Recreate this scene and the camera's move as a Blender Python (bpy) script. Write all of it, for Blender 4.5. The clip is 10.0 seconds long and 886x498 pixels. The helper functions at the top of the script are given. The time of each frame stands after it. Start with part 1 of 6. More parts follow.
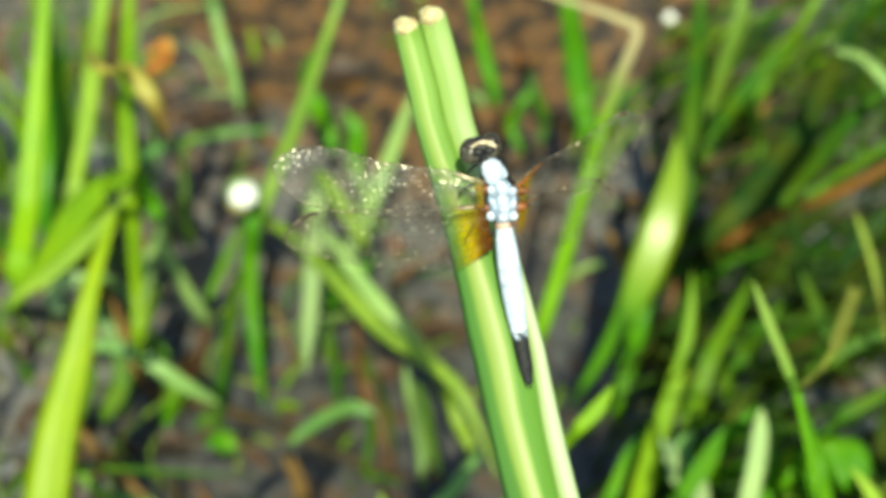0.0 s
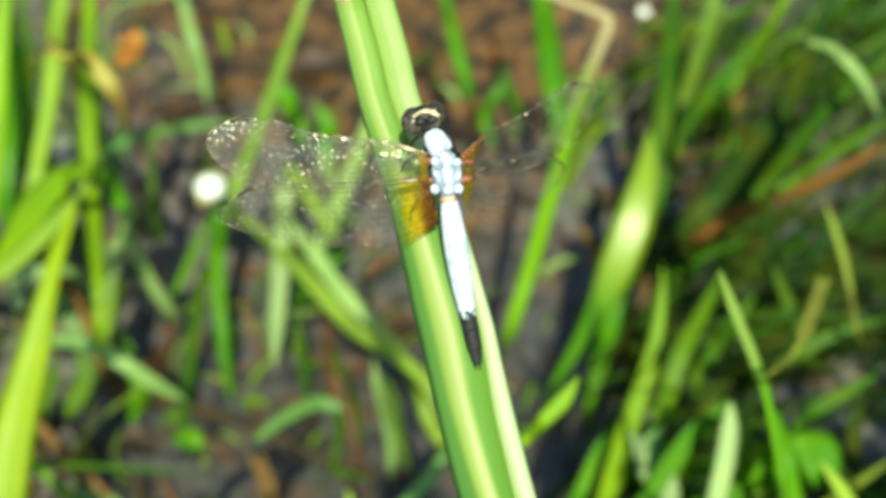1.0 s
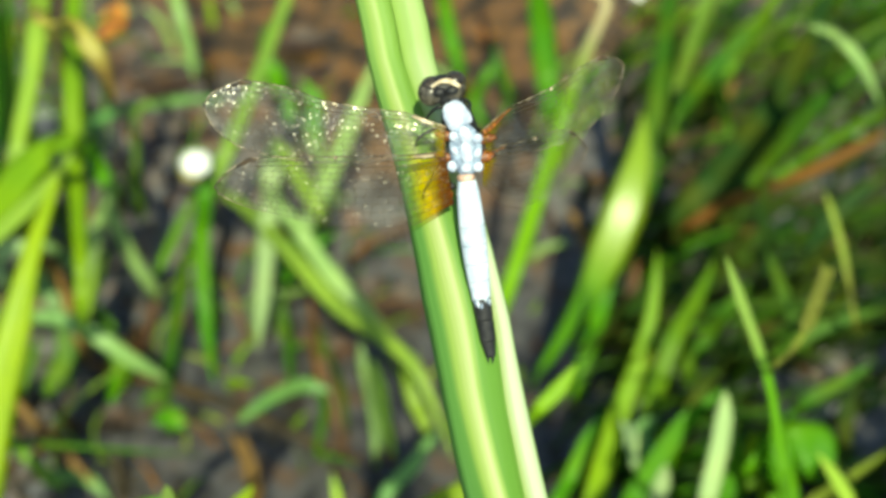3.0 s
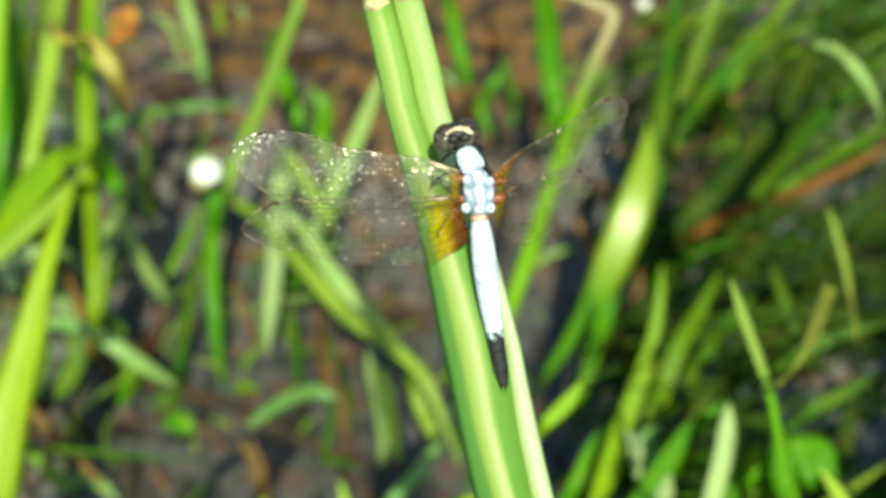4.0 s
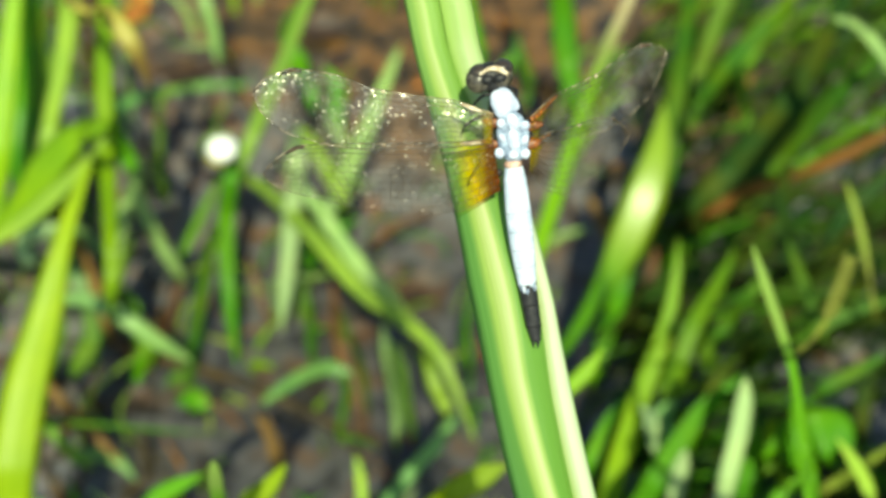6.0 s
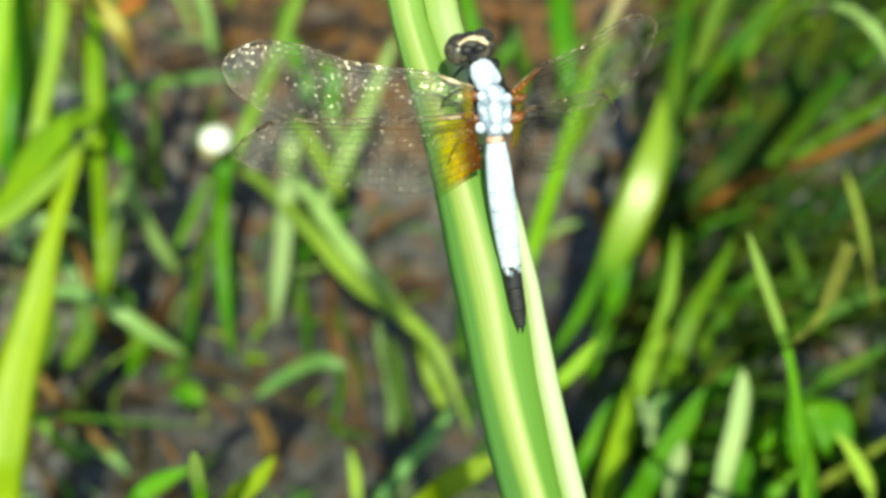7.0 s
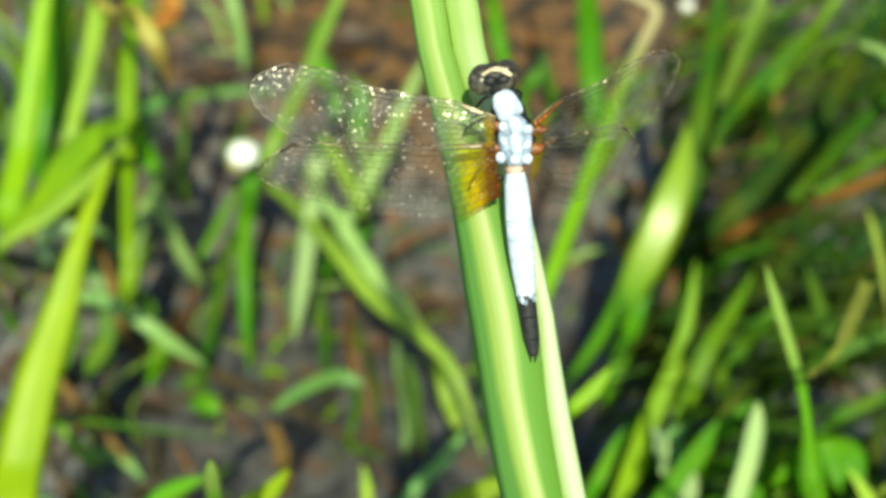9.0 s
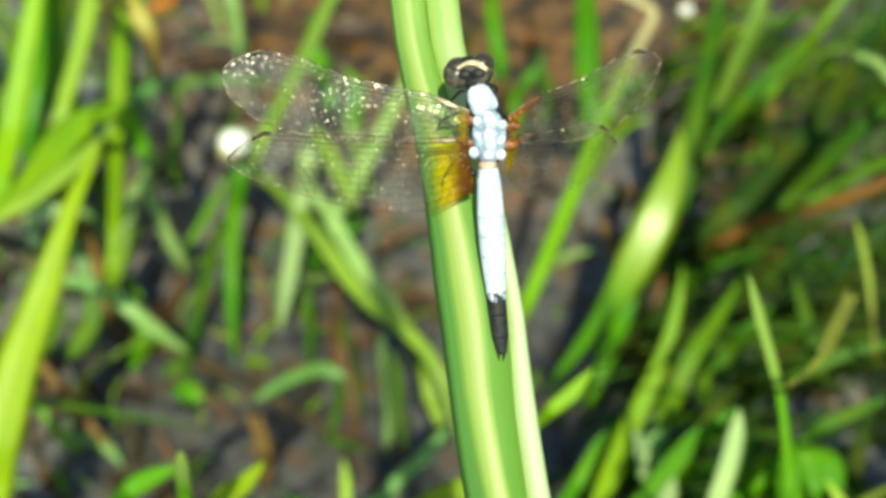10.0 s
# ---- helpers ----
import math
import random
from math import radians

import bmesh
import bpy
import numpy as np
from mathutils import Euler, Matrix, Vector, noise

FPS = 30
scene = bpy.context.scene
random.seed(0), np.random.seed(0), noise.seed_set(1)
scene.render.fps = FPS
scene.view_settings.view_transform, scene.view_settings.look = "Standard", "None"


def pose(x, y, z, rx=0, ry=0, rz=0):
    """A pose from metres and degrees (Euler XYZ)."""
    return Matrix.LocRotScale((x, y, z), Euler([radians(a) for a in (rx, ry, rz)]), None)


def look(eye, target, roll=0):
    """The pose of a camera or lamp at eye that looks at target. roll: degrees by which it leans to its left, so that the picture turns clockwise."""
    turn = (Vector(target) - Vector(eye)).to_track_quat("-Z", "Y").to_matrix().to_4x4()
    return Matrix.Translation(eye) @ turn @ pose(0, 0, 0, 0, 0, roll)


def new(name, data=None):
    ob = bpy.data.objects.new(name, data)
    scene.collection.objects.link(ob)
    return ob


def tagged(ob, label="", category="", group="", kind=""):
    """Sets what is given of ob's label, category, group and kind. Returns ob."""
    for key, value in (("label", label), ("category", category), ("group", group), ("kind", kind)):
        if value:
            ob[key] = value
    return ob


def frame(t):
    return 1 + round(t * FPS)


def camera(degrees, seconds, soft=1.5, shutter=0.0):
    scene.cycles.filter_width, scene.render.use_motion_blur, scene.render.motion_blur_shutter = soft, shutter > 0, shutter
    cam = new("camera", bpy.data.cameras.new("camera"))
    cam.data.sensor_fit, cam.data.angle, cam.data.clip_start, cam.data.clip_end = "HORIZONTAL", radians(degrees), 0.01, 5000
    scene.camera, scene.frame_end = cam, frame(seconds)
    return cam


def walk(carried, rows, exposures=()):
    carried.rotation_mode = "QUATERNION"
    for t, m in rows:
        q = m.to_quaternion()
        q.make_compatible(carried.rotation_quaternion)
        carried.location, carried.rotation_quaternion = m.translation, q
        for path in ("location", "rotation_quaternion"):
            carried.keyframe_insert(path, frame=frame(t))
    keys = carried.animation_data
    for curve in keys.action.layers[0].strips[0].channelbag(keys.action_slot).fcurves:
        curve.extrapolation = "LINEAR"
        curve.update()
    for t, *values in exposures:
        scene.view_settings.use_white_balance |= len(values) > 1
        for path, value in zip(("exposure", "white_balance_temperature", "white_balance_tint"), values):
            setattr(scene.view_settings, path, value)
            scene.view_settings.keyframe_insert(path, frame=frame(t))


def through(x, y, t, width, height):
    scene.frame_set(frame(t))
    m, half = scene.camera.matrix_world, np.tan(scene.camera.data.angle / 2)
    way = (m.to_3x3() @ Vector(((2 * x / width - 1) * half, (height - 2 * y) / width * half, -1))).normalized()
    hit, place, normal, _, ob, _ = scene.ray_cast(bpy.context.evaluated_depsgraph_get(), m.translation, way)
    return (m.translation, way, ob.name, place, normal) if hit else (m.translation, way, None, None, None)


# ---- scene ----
cam = camera(45.0, 10.0, soft=3.2)
cam.data.dof.use_dof = True
cam.data.dof.focus_distance = 0.1075
cam.data.dof.aperture_fstop = 20.0
ROWS = [
    (0, 0.00000, 0.00000, 0.40000, 40.000, -0.000, -0.000),
    (0.5, 0.00136, 0.00260, 0.39599, 40.194, -0.430, -0.231),
    (1, 0.00399, 0.00152, 0.39437, 40.017, -0.888, -0.590),
    (1.5, 0.00307, 0.00289, 0.39748, 39.935, -1.312, -0.367),
    (2, 0.00132, 0.00559, 0.39457, 39.731, -2.234, -0.360),
    (2.5, 0.00062, 0.00424, 0.39123, 39.501, -2.868, -0.754),
    (3, 0.00036, 0.00533, 0.38927, 39.093, -2.404, -0.485),
    (3.2, -0.00169, 0.00520, 0.39154, 39.295, -2.413, -0.604),
    (4.3, -0.00158, 0.00596, 0.39600, 38.708, -2.535, 0.000),
    (4.5, -0.00176, 0.00359, 0.39415, 38.662, -2.572, 0.038),
    (5, -0.00364, 0.00140, 0.39395, 38.840, -2.751, 0.173),
    (5.5, -0.00399, 0.00178, 0.39308, 38.598, -2.444, 0.145),
    (5.7, -0.00406, 0.00164, 0.39315, 38.456, -2.394, 0.227),
    (6.8, -0.00301, 0.00352, 0.39135, 38.161, -1.956, 0.241),
    (7, -0.00148, 0.00322, 0.38911, 38.111, -2.136, 0.281),
    (7.5, -0.00018, 0.00280, 0.38678, 38.445, -2.085, 1.377),
    (8, 0.00158, 0.00670, 0.39081, 39.249, -2.625, 2.682),
    (8.5, -0.00077, 0.00506, 0.39271, 39.242, -2.301, 2.487),
    (9, -0.00136, 0.00157, 0.39145, 39.126, -2.649, 2.759),
    (9.5, 0.00109, 0.00436, 0.39429, 39.290, -3.218, 3.340),
    (10, 0.00089, 0.00278, 0.39086, 38.783, -4.147, 4.144),
]
walk(cam, [(t, pose(x, y, z, rx, ry, rz)) for t, x, y, z, rx, ry, rz in ROWS],
     exposures=((0.0, 0.67, 6850, -8), (10.0, 0.67, 6850, -8)))

# ---- world, sun, exposure
world = bpy.data.worlds.new("sky")
scene.world = world
world.use_nodes = True
wn = world.node_tree.nodes
sky = wn.new("ShaderNodeTexSky")
sky.sky_type = "NISHITA"
sky.sun_disc = False
SUN_EL, SUN_AZ = 58.0, 174.0
sky.sun_elevation, sky.sun_rotation = radians(SUN_EL), radians(SUN_AZ)
wn["Background"].inputs["Strength"].default_value = 0.12
world.node_tree.links.new(sky.outputs["Color"], wn["Background"].inputs["Color"])
sun = new("sun", bpy.data.lights.new("sun", "SUN"))
sun.data.energy, sun.data.angle, sun.data.color = 4.3, radians(0.9), (1.0, 0.94, 0.73)
az, el = radians(SUN_AZ), radians(SUN_EL)
sun_way = Vector((math.sin(az) * math.cos(el), math.cos(az) * math.cos(el), math.sin(el)))
sun.matrix_world = look(sun_way * 5, (0, 0, 0))


# ---- materials
def shader(name):
    m = bpy.data.materials.new(name)
    m.use_nodes = True
    return m, m.node_tree.nodes, m.node_tree.links, m.node_tree.nodes["Principled BSDF"]


def ramp(nodes, *stops):
    r = nodes.new("ShaderNodeValToRGB")
    e = r.color_ramp.elements
    while len(e) < len(stops):
        e.new(0.5)
    for k, (pos, col) in zip(e, stops):
        k.position, k.color = pos, (*col, 1)
    return r


def noise_at(nodes, links, scale, detail=4.0, coord="Object", stretch=None):
    tc = nodes.new("ShaderNodeTexCoord")
    n = nodes.new("ShaderNodeTexNoise")
    n.inputs["Scale"].default_value, n.inputs["Detail"].default_value = scale, detail
    if stretch:
        mp = nodes.new("ShaderNodeMapping")
        mp.inputs["Scale"].default_value = stretch
        links.new(tc.outputs[coord], mp.inputs["Vector"])
        links.new(mp.outputs["Vector"], n.inputs["Vector"])
    else:
        links.new(tc.outputs[coord], n.inputs["Vector"])
    return n


def bump(nodes, links, height, bsdf, strength=0.3, distance=0.0003):
    b = nodes.new("ShaderNodeBump")
    b.inputs["Strength"].default_value, b.inputs["Distance"].default_value = strength, distance
    links.new(height, b.inputs["Height"])
    links.new(b.outputs["Normal"], bsdf.inputs["Normal"])
    return b


def mixed(nodes, links, a, b, fac, how="MIX"):
    """Mix two colours (sockets or tuples) by a socket or number."""
    m = nodes.new("ShaderNodeMix")
    m.data_type, m.blend_type = "RGBA", how
    for k, v in ((6, a), (7, b), (0, fac)):
        if isinstance(v, (tuple, float, int)):
            m.inputs[k].default_value = (*v, 1) if isinstance(v, tuple) else v
        else:
            links.new(v, m.inputs[k])
    return m.outputs[2]


def blade_material(name, base, top=None, through=0.4, rough=0.36, top_from=0.6, spec=0.18):
    """Leaf tissue: fibres along the blade, blotches, a paler midrib, light passing through."""
    m, n, l, p = shader(name)
    uv = n.new("ShaderNodeUVMap")
    sep = n.new("ShaderNodeSeparateXYZ")
    l.new(uv.outputs["UV"], sep.inputs["Vector"])
    col = tuple(base)
    fibre = noise_at(n, l, 1.0, 3.0, "UV", (15.0, 1.4, 1.0))
    blotch = noise_at(n, l, 60.0, 4.0)
    info = n.new("ShaderNodeObjectInfo")
    src = col
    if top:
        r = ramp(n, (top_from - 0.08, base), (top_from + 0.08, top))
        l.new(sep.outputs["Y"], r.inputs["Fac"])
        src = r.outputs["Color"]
    dark = tuple(c * 0.62 for c in base)
    lite = tuple(min(1, c * 1.3 + 0.03) for c in base)
    fr = ramp(n, (0.35, dark), (0.65, lite))
    l.new(fibre.outputs["Fac"], fr.inputs["Fac"])
    c1 = mixed(n, l, src, fr.outputs["Color"], 0.5 if not top else 0.2)
    br = ramp(n, (0.4, (0.0, 0.0, 0.0)), (0.75, (1.0, 1.0, 1.0)))
    l.new(blotch.outputs["Fac"], br.inputs["Fac"])
    c2 = c1 if top else mixed(n, l, c1, tuple(min(1, c * 1.1 + d) for c, d in zip(base, (0.06, 0.03, 0.0))), br.outputs["Color"])
    hsv = n.new("ShaderNodeHueSaturation")
    mr = n.new("ShaderNodeMapRange")
    mr.inputs["To Min"].default_value, mr.inputs["To Max"].default_value = 0.8, 1.2
    l.new(info.outputs["Random"], mr.inputs["Value"])
    l.new(mr.outputs["Result"], hsv.inputs["Value"])
    l.new(c2, hsv.inputs["Color"])
    l.new(hsv.outputs["Color"], p.inputs["Base Color"])
    p.inputs["Roughness"].default_value = rough
    p.inputs["Specular IOR Level"].default_value = spec
    bump(n, l, fibre.outputs["Fac"], p, 0.5, 0.0002)
    t = n.new("ShaderNodeBsdfTranslucent")
    tint = mixed(n, l, hsv.outputs["Color"], (1.0, 0.95, 0.35), 1.0, "MULTIPLY")
    l.new(tint, t.inputs["Color"])
    mx = n.new("ShaderNodeMixShader")
    mx.inputs[0].default_value = through
    l.new(p.outputs[0], mx.inputs[1])
    l.new(t.outputs[0], mx.inputs[2])
    l.new(mx.outputs[0], n["Material Output"].inputs["Surface"])
    return m


TONE = {
    "bright": blade_material("leaf_yellow_green", (0.285, 0.43, 0.008), through=0.5),
    "mid": blade_material("leaf_green", (0.084, 0.30, 0.006), through=0.42),
    "fresh": blade_material("leaf_fresh_green", (0.215, 0.41, 0.009), through=0.45),
    "pale": blade_material("leaf_pale", (0.31, 0.49, 0.06), through=0.45),
    "grey": blade_material("leaf_grey_green", (0.25, 0.40, 0.125), through=0.3),
    "olive": blade_material("leaf_olive", (0.098, 0.235, 0.010), through=0.35),
    "yellow": blade_material("leaf_yellowed", (0.45, 0.40, 0.07), (0.20, 0.11, 0.04), top_from=0.75),
    "lime": blade_material("leaf_lime", (0.225, 0.395, 0.055), through=0.42),
    # shade put into two greens; dark also serves blades dark by nature
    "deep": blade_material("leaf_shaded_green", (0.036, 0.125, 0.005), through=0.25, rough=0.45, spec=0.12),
    "dark": blade_material("leaf_dark_shaded_green", (0.012, 0.050, 0.005), through=0.15, rough=0.55, spec=0.06),
    "sage": blade_material("leaf_sage", (0.18, 0.33, 0.10), through=0.3),
    "teal": blade_material("leaf_bluish", (0.125, 0.30, 0.075), through=0.3),
    "white": blade_material("leaf_whitish", (0.37, 0.52, 0.22), through=0.3),
    "tan": blade_material("dead_tan", (0.15, 0.085, 0.022), through=0.15, rough=0.6),
    # upper half of the glossy blade is coloured paler yellow-green than its base
    "gloss": blade_material("leaf_glossy_pale_top", (0.12, 0.35, 0.006), (0.38, 0.53, 0.05), through=0.42, rough=0.31, spec=0.42, top_from=0.45),
    "brown": blade_material("dead_brown", (0.060, 0.026, 0.008), through=0.05, rough=0.5),
    "stemtip": blade_material("leaf_pale_tipped", (0.13, 0.34, 0.010), (0.33, 0.46, 0.11), top_from=0.62),
    # dark brown that stands for shade under the grass; also a fallen stem's colour
    "thatch": blade_material("dead_shade_brown", (0.028, 0.021, 0.009), through=0.02, rough=0.6),
    "brownreed": blade_material("dry_reed_brown", (0.155, 0.064, 0.010), through=0.1, rough=0.5),
    "leafdry": blade_material("leaf_dry_top", (0.185, 0.39, 0.008), (0.52, 0.40, 0.26), top_from=0.47),
    "seed": blade_material("seed_stalk", (0.22, 0.24, 0.04), (0.26, 0.36, 0.04), top_from=0.45),
}


def mud_material():
    m, n, l, p = shader("wet_mud")
    big, fine, mid = noise_at(n, l, 17.0, 6.0), noise_at(n, l, 150.0, 8.0), noise_at(n, l, 55.0, 5.0)
    r = ramp(n, (0.36, (0.085, 0.080, 0.080)), (0.45, (0.156, 0.160, 0.168)), (0.53, (0.100, 0.098, 0.103)), (0.60, (0.174, 0.138, 0.110)), (0.68, (0.150, 0.156, 0.162)))
    l.new(big.outputs["Fac"], r.inputs["Fac"])
    spots = ramp(n, (0.40, (0.080, 0.068, 0.060)), (0.50, (0.174, 0.180, 0.190)), (0.58, (0.133, 0.116, 0.103)), (0.66, (0.314, 0.129, 0.040)), (0.72, (0.093, 0.070, 0.052)))
    l.new(mid.outputs["Fac"], spots.inputs["Fac"])
    c = mixed(n, l, r.outputs["Color"], spots.outputs["Color"], 0.55)
    grit = ramp(n, (0.36, (0.55, 0.55, 0.56)), (0.62, (1.25, 1.24, 1.22)))
    l.new(fine.outputs["Fac"], grit.inputs["Fac"])
    # rusty silt and rotting leaves lie over the farther mud
    tc = n.new("ShaderNodeTexCoord")
    reach = n.new("ShaderNodeVectorMath")
    reach.operation = "DISTANCE"
    reach.inputs[1].default_value = (0.02, 0.62, 0.0)
    l.new(tc.outputs["Object"], reach.inputs[0])
    edge = n.new("ShaderNodeMath")
    edge.operation = "MULTIPLY_ADD"
    edge.inputs[1].default_value = -0.22
    l.new(big.outputs["Fac"], edge.inputs[0])
    l.new(reach.outputs["Value"], edge.inputs[2])
    silt = ramp(n, (0.09, (0.85, 0.85, 0.85)), (0.17, (0.0, 0.0, 0.0)))
    l.new(edge.outputs[0], silt.inputs["Fac"])
    rust = ramp(n, (0.40, (0.026, 0.018, 0.007)), (0.50, (0.085, 0.047, 0.011)), (0.58, (0.205, 0.092, 0.010)), (0.66, (0.068, 0.056, 0.040)))
    l.new(mid.outputs["Fac"], rust.inputs["Fac"])
    c = mixed(n, l, c, rust.outputs["Color"], silt.outputs["Color"])
    # the nearer mud is toned blue-grey and darkened for shade; wet masks it
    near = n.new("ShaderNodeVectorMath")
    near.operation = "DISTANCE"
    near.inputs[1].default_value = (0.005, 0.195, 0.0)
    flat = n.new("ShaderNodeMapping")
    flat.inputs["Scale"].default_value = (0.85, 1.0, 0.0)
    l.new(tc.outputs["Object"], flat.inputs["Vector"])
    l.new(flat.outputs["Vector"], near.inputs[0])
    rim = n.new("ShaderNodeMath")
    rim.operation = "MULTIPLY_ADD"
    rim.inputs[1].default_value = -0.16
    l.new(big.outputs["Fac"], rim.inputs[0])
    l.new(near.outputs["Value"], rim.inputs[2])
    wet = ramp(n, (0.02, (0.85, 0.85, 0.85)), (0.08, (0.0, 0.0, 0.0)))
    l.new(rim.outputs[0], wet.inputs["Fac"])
    near_shade = ramp(n, (0.42, (0.020, 0.019, 0.018)), (0.54, (0.058, 0.060, 0.066)), (0.66, (0.056, 0.038, 0.022)))
    l.new(mid.outputs["Fac"], near_shade.inputs["Fac"])
    c = mixed(n, l, c, near_shade.outputs["Color"], wet.outputs["Color"])
    l.new(mixed(n, l, c, grit.outputs["Color"], 0.8, "MULTIPLY"), p.inputs["Base Color"])
    rr = ramp(n, (0.42, (0.12, 0.12, 0.12)), (0.60, (0.46, 0.46, 0.46)))
    l.new(mid.outputs["Fac"], rr.inputs["Fac"])
    l.new(rr.outputs["Color"], p.inputs["Roughness"])
    bump(n, l, fine.outputs["Fac"], p, 0.5, 0.002)
    return m


def water_material():
    m, n, l, p = shader("shallow_water")
    tr = n.new("ShaderNodeBsdfTransparent")
    tr.inputs["Color"].default_value = (0.92, 0.90, 0.88, 1)
    gl = n.new("ShaderNodeBsdfGlossy")
    gl.inputs["Roughness"].default_value = 0.08
    fr = n.new("ShaderNodeFresnel")
    fr.inputs["IOR"].default_value = 1.4
    wave = noise_at(n, l, 40.0, 3.0)
    b = n.new("ShaderNodeBump")
    b.inputs["Strength"].default_value, b.inputs["Distance"].default_value = 0.25, 0.002
    l.new(wave.outputs["Fac"], b.inputs["Height"])
    l.new(b.outputs["Normal"], gl.inputs["Normal"])
    mx = n.new("ShaderNodeMixShader")
    l.new(fr.outputs[0], mx.inputs[0])
    l.new(tr.outputs[0], mx.inputs[1])
    l.new(gl.outputs[0], mx.inputs[2])
    l.new(mx.outputs[0], n["Material Output"].inputs["Surface"])
    return m


def plain(name, a, b, scale, rough, metal=0.0, bumpy=0.3, dist=0.0001, detail=4.0):
    """A surface of two mottled colours with fine relief."""
    m, n, l, p = shader(name)
    t = noise_at(n, l, scale, detail)
    r = ramp(n, (0.38, a), (0.66, b))
    l.new(t.outputs["Fac"], r.inputs["Fac"])
    l.new(r.outputs["Color"], p.inputs["Base Color"])
    p.inputs["Roughness"].default_value, p.inputs["Metallic"].default_value = rough, metal
    bump(n, l, t.outputs["Fac"], p, bumpy, dist)
    return m


def wing_material(name, glint, veil_most):
    """Clear crinkled membrane with amber pigment towards the root (U of the wing's own map); each cell tilts its own way and may glint."""
    m, n, l, p = shader(name)
    uv = n.new("ShaderNodeUVMap")
    sep = n.new("ShaderNodeSeparateXYZ")
    l.new(uv.outputs["UV"], sep.inputs["Vector"])
    blot = noise_at(n, l, 700.0, 2.0)
    add = n.new("ShaderNodeMath")
    add.operation = "MULTIPLY_ADD"
    add.inputs[1].default_value, add.inputs[2].default_value = 0.09, -0.045
    l.new(blot.outputs["Fac"], add.inputs[0])
    s = n.new("ShaderNodeMath")
    l.new(sep.outputs["X"], s.inputs[0])
    l.new(add.outputs[0], s.inputs[1])
    r = ramp(n, (0.0, (0.26, 0.08, 0.004)), (0.035, (0.45, 0.17, 0.005)), (0.07, (0.84, 0.55, 0.010)), (0.15, (0.94, 0.78, 0.02)), (0.195, (0.94, 0.86, 0.30)), (0.22, (0.90, 0.885, 0.85)), (1.0, (0.90, 0.885, 0.86)))
    l.new(s.outputs[0], r.inputs["Fac"])
    tr = n.new("ShaderNodeBsdfTransparent")
    l.new(r.outputs["Color"], tr.inputs["Color"])
    # membrane body: strong in the pigment, a faint uneven veil elsewhere
    veil = noise_at(n, l, 330.0, 3.0)
    thin = ramp(n, (0.42, (0.006, 0.006, 0.006)), (0.66, (veil_most,) * 3))
    l.new(veil.outputs["Fac"], thin.inputs["Fac"])
    pig = ramp(n, (0.0, (0.20, 0.20, 0.20)), (0.13, (0.08, 0.08, 0.08)), (0.21, (0.0, 0.0, 0.0)))
    l.new(s.outputs[0], pig.inputs["Fac"])
    body = mixed(n, l, thin.outputs["Color"], pig.outputs["Color"], 1.0, "ADD")
    df = n.new("ShaderNodeBsdfDiffuse")
    l.new(r.outputs["Color"], df.inputs["Color"])
    m1, m2 = n.new("ShaderNodeMixShader"), n.new("ShaderNodeMixShader")
    l.new(body, m1.inputs[0])
    l.new(tr.outputs[0], m1.inputs[1])
    l.new(df.outputs[0], m1.inputs[2])
    # cells, each with its own tilt
    cells = n.new("ShaderNodeTexVoronoi")
    cells.inputs["Scale"].default_value = 3900.0
    tc = n.new("ShaderNodeTexCoord")
    l.new(tc.outputs["Object"], cells.inputs["Vector"])
    geo = n.new("ShaderNodeNewGeometry")
    tilt = n.new("ShaderNodeVectorMath")
    tilt.operation = "MULTIPLY_ADD"
    tilt.inputs[1].default_value = (1.1, 1.1, 1.1)
    l.new(cells.outputs["Color"], tilt.inputs[0])
    mid = n.new("ShaderNodeVectorMath")
    mid.operation = "SUBTRACT"
    mid.inputs[1].default_value = (0.55, 0.55, 0.55)
    l.new(geo.outputs["Normal"], mid.inputs[0])
    l.new(mid.outputs[0], tilt.inputs[2])
    unit = n.new("ShaderNodeVectorMath")
    unit.operation = "NORMALIZE"
    l.new(tilt.outputs[0], unit.inputs[0])
    gl = n.new("ShaderNodeBsdfGlossy")
    gl.inputs["Roughness"].default_value = 0.34
    gl.inputs["Color"].default_value = (1.0, 0.95, 0.86, 1)
    l.new(unit.outputs[0], gl.inputs["Normal"])
    patch = noise_at(n, l, 150.0, 2.0)
    where = ramp(n, (0.475, (0.012, 0.012, 0.012)), (0.62, (glint,) * 3))
    l.new(patch.outputs["Fac"], where.inputs["Fac"])
    front = ramp(n, (0.02, (1.5, 1.5, 1.5)), (0.30, (1.0, 1.0, 1.0)), (0.55, (0.42, 0.42, 0.42)), (0.95, (0.7, 0.7, 0.7)))
    l.new(sep.outputs["Y"], front.inputs["Fac"])
    l.new(mixed(n, l, where.outputs["Color"], front.outputs["Color"], 1.0, "MULTIPLY"), m2.inputs[0])
    l.new(m1.outputs[0], m2.inputs[1])
    l.new(gl.outputs[0], m2.inputs[2])
    l.new(m2.outputs[0], n["Material Output"].inputs["Surface"])
    return m


